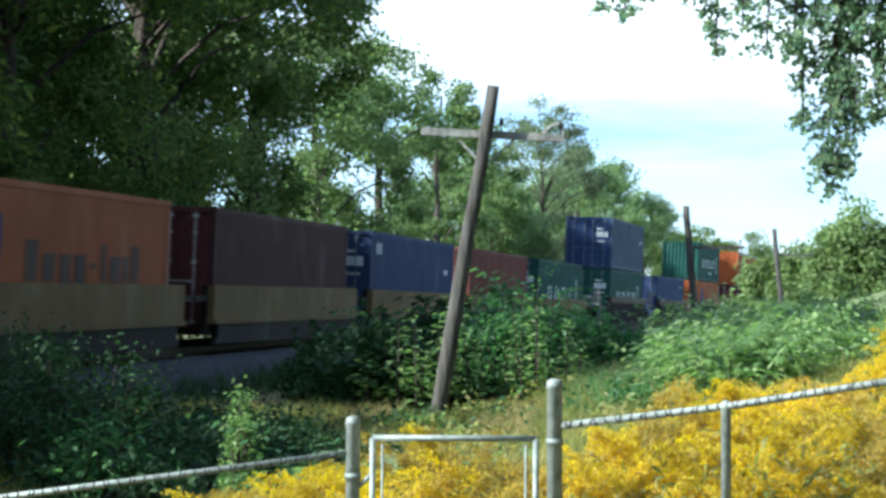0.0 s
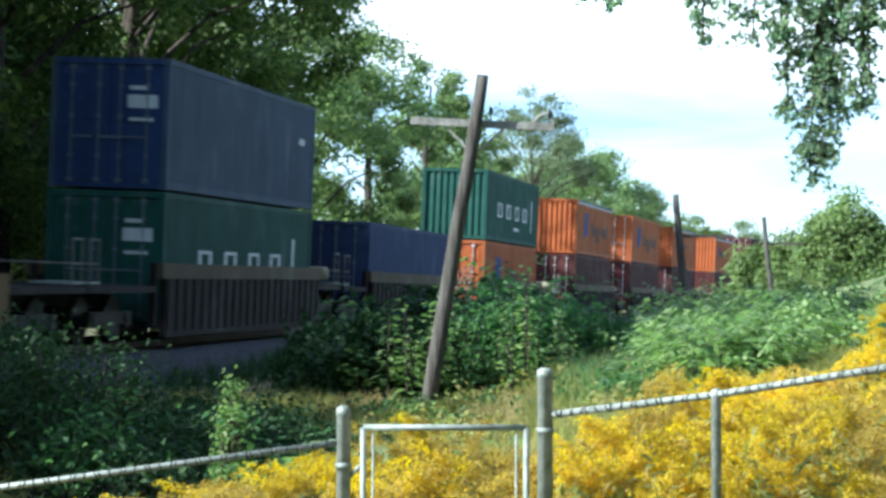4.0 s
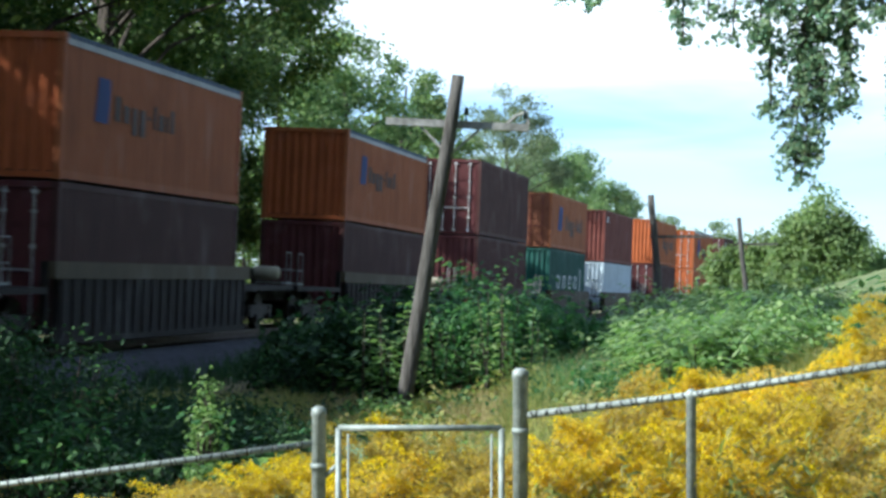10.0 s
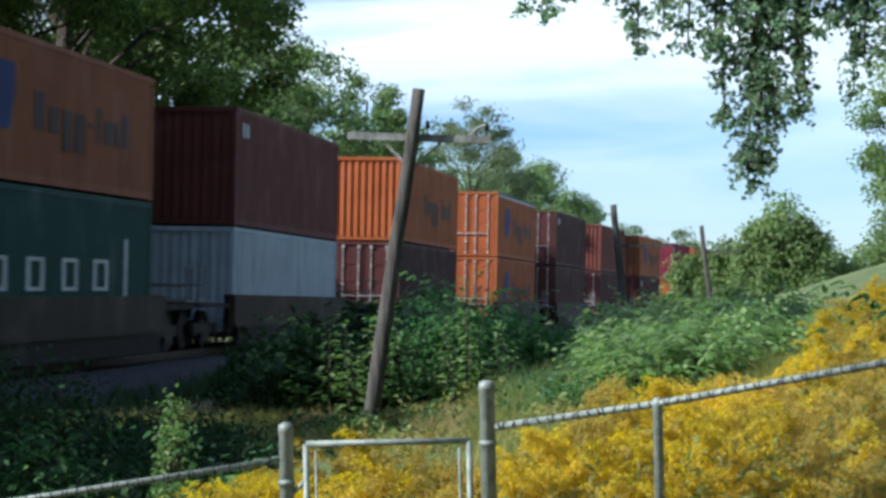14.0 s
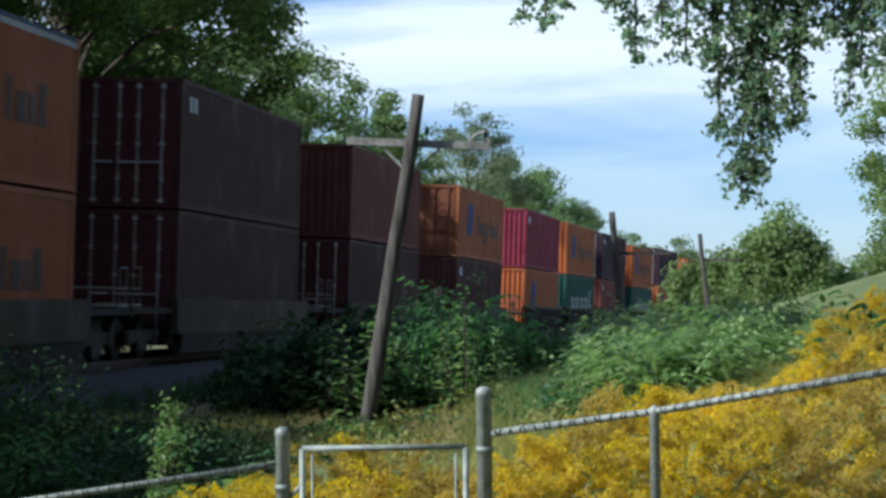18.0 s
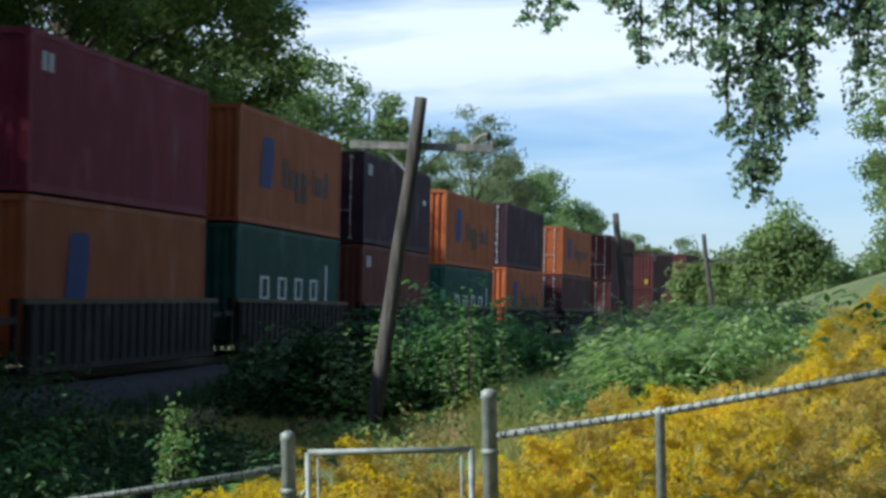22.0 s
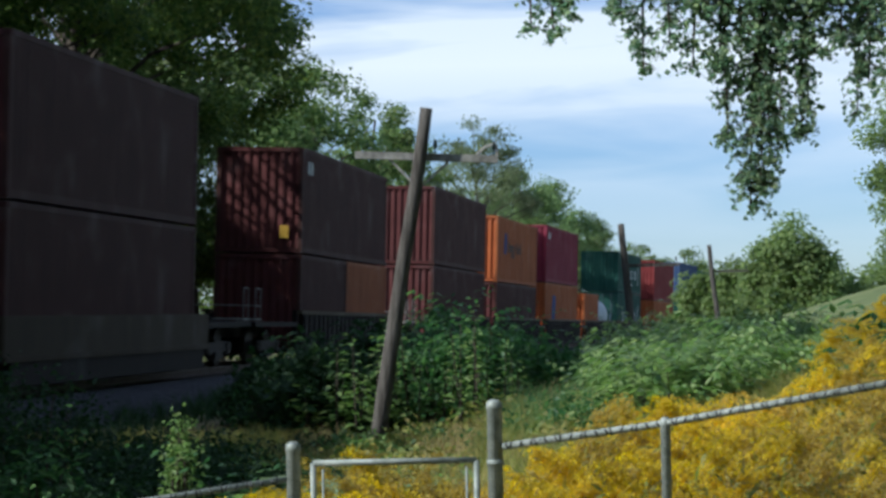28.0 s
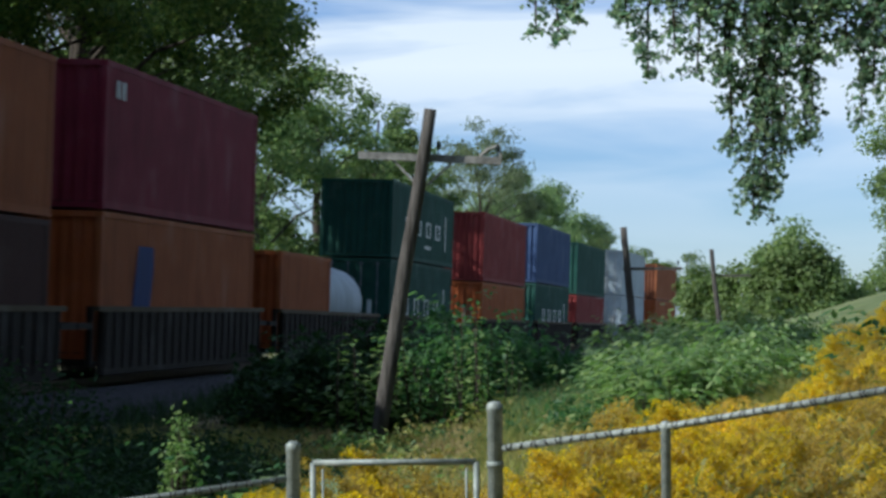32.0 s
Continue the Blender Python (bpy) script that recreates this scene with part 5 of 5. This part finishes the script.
g = scatter(rg, 380, 18, 31, lambda l, d, p: 5.4 < l < 12.8 and not (9.3 < l < 11.3 and d > 21))
grass("dry_grass", "short dry grass near the foot of the pole", g, 0.36, DRY, 603)
g = scatter(rg, 260, 25, 34, lambda l, d, p: 4.6 < l < 6.8)
grass("dry_grass", "tall brown dry weeds beside the sumac", g[:70], 0.7, DRY, 608, 9)
grass("weeds", "tall green weeds beside the sumac", g[70:], 0.7, LEAF_DEEP, 609, 14)
g = scatter(rg, 420, 20, 33, lambda l, d, p: 9.0 < l < 11.6)
grass("weeds", "low green weeds round the foot of the pole", g, 0.2, LEAF_WEED, 607)
g = scatter(rg, 2600, 11.0, 30, lambda l, d, p: l < 7.5 or d < 13.5)
grass("weeds", "green grassy weeds on the slope", g, 0.6, LEAF_WEED, 602)
g = scatter(rg, 2000, 13.5, 33, lambda l, d, p: l > 7.0 and not (9.4 < l < 11.2 and d > 22))
grass("weeds", "short green weeds below the ballast", g, 0.3, LEAF_WEED, 604)


# weeds along the ballast; the shade there is painted into their leaf colour
edge = []
rw = np.random.default_rng(91)
while len(edge) < 1500:
    sx, u = rw.uniform(18, 110), rw.choice([rw.uniform(2.9, 4.8), rw.uniform(-5.5, -2.6)], p=[0.62, 0.38])
    x, y, th = track_at(sx)
    edge.append((x + u * math.cos(th), y - u * math.sin(th)))
grass("weeds", "weeds along the ballast edge with shade painted in dark", np.array(edge), 0.42, LEAF_SHADE_TINT, 606, 16)


# ---- overhanging branches of a near tree ----
over = tagged(new("overhanging_tree"), "near leafy tree with drooping branches", "tree")
attach("trunk", Boxes().tube([(4.2, 12.5, land1(4.2, 12.5) - 0.3), (4.15, 12.4, 2.2), (4.0, 12.3, 4.2), (3.5, 12.2, 6.0), (2.9, 12.1, 8.0)], [0.26, 0.21, 0.17, 0.12, 0.05], 10).mesh("trunk", BARK, True), over)
LEAF_OVER = leafy("overhanging_leaves", [(0.13, 0.22, 0.15), (0.18, 0.28, 0.18), (0.25, 0.345, 0.21), (0.37, 0.44, 0.26)], 0.45, 0.62)


def spray(path, n, seed, r=0.2, leaf=0.085):
    """A drooping branch with side twigs, and leaves strung along the twigs; path: left, up in degrees and distance."""
    rg = np.random.default_rng(seed)
    P = np.array([tuple(at(*p)) for p in path])
    tw = Boxes().tube([tuple(p) for p in P], [0.014 - 0.01 * k / (len(P) - 1) for k in range(len(P))], 5, False)
    C, per = [], 9
    for k in range(max(5, n // per)):
        f = rg.uniform(0, 1) ** 0.68 * (len(P) - 1.001)
        i = int(f)
        a = P[i] + (P[i + 1] - P[i]) * (f - i)
        az = rg.uniform(0, 6.28)
        ln = r * rg.uniform(0.4, 1.25) * (1.15 - 0.45 * f / (len(P) - 1))
        way = np.array([math.cos(az), math.sin(az) * 0.7, rg.uniform(-0.55, 0.35)])
        tip = a + way * ln + np.array([0, 0, -0.35 * ln])
        mid = a + way * ln * 0.55
        tw.tube([tuple(a), tuple(mid), tuple(tip)], [0.004, 0.003, 0.0015], 3, False)
        t = (np.arange(per) + rg.uniform(0, 1, per)) / per
        t = 0.25 + 0.8 * t[:, None]
        C.append(a * (1 - t) ** 2 + 2 * mid * t * (1 - t) + tip * t * t + rg.normal(0, 0.014, (per, 3)) - np.array([0, 0, 0.01]))
    b = attach("branch", tw.mesh("branch", BARK, True), over)
    v, q = leaves(rg, np.concatenate(C), leaf, 0.1, None, 0.86)
    attach("leaves", mesh_from("leaves", v, q, LEAF_OVER), b)
    return b


D = 12.0
SWAY = []
for k, (left, up, n, r) in enumerate(((0.2, 3.35, 520, 0.17), (-1.15, 5.1, 190, 0.13), (-0.15, 3.8, 360, 0.16), (-0.35, 4.4, 240, 0.16), (0.75, 5.0, 200, 0.13), (-0.6, 5.6, 200, 0.15), (1.7, 6.9, 170, 0.13), (1.0, 6.9, 200, 0.15), (3.0, 7.0, 190, 0.13),
                                      (2.3, 7.6, 200, 0.16), (-1.35, 5.8, 150, 0.10), (-1.5, 7.2, 220, 0.17), (-2.6, 5.6, 190, 0.12), (-2.9, 6.4, 240, 0.16), (-2.2, 7.6, 240, 0.18), (-0.9, 7.4, 220, 0.17),
                                      (0.4, 7.6, 220, 0.17), (3.6, 8.4, 160, 0.14), (-3.6, 6.8, 240, 0.18), (-0.2, 8.6, 260, 0.2), (1.4, 8.5, 240, 0.2), (-1.8, 8.7, 260, 0.2), (5.4, 7.75, 130, 0.1), (6.0, 8.1, 120, 0.09), (5.0, 8.4, 130, 0.11), (-3.4, 8.2, 260, 0.2))):
    rise = 9.9 + 0.2 * math.sin(k * 1.7)
    side = left - 0.35 - 0.05 * (rise - up) * math.cos(k)
    path = [(side, rise, D), (side * 0.5 + left * 0.5 + 0.15, rise * 0.55 + up * 0.45, D + 0.1), (left, up, D)]
    SWAY.append((spray(path, int(n * (1.8 if up > 6.5 else 2.5)), 701 + k, r * 0.95, 0.036), max(0.15, (10 - up) / 6.5)))
attach("limb", Boxes().tube([(4.05, 12.3, 3.3), (2.6, 12.1, 3.72), tuple(at(-4.2, 9.9, D)), tuple(at(0.0, 10.1, D)), tuple(at(3.5, 10.1, D)), tuple(at(6.6, 9.8, D))], [0.08, 0.06, 0.045, 0.035, 0.02, 0.008], 7).mesh("limb", BARK, True), over)
# the crown above
rg = np.random.default_rng(811)
cc = np.stack([rg.uniform(-1.5, 8.5, 90), rg.uniform(8.5, 15.5, 90), rg.uniform(5.4, 10.0, 90)], 1)
d = rg.normal(size=(90, 260, 3)) * np.array([0.7, 0.7, 0.45])
v, q = leaves(rg, (cc[:, None] + d).reshape(-1, 3), 0.11, 0.4, None, 0.75)
attach("crown", mesh_from("crown", v, q, LEAF_OVER), over)


# ---- what moves ----
def motions():
    times = range(33)
    for ob, s, z in ROLLING:
        walk(ob, [(t, rolling_pose(s - TRAIN_SPEED * (t - TRAIN_T0), z)) for t in times])
    breeze = [(0, 0.02), (1, 0.035), (2, 0.0), (3, -0.005), (3.5, -0.02), (5.5, 0.03), (6.5, -0.01), (7, 0.0), (7.5, 0.07), (8, 0.03), (8.5, 0.01), (9, 0.04), (10, 0.045), (11, 0.02),
              (12, 0.0), (14, 0.0), (16.5, -0.02), (18, -0.03), (19, -0.01), (20, -0.03), (21, -0.01), (22, 0.01), (22.5, 0.03), (23, 0.01), (24.5, -0.02), (25.5, 0.0), (27.5, -0.04),
              (28.5, -0.02), (29.5, -0.04), (30, -0.015), (31, -0.025), (32, -0.03)]
    for ob, k in SWAY:
        walk(ob, [(t, pose(dx * k, 0, 0.15 * dx * k)) for t, dx in breeze])


motions()
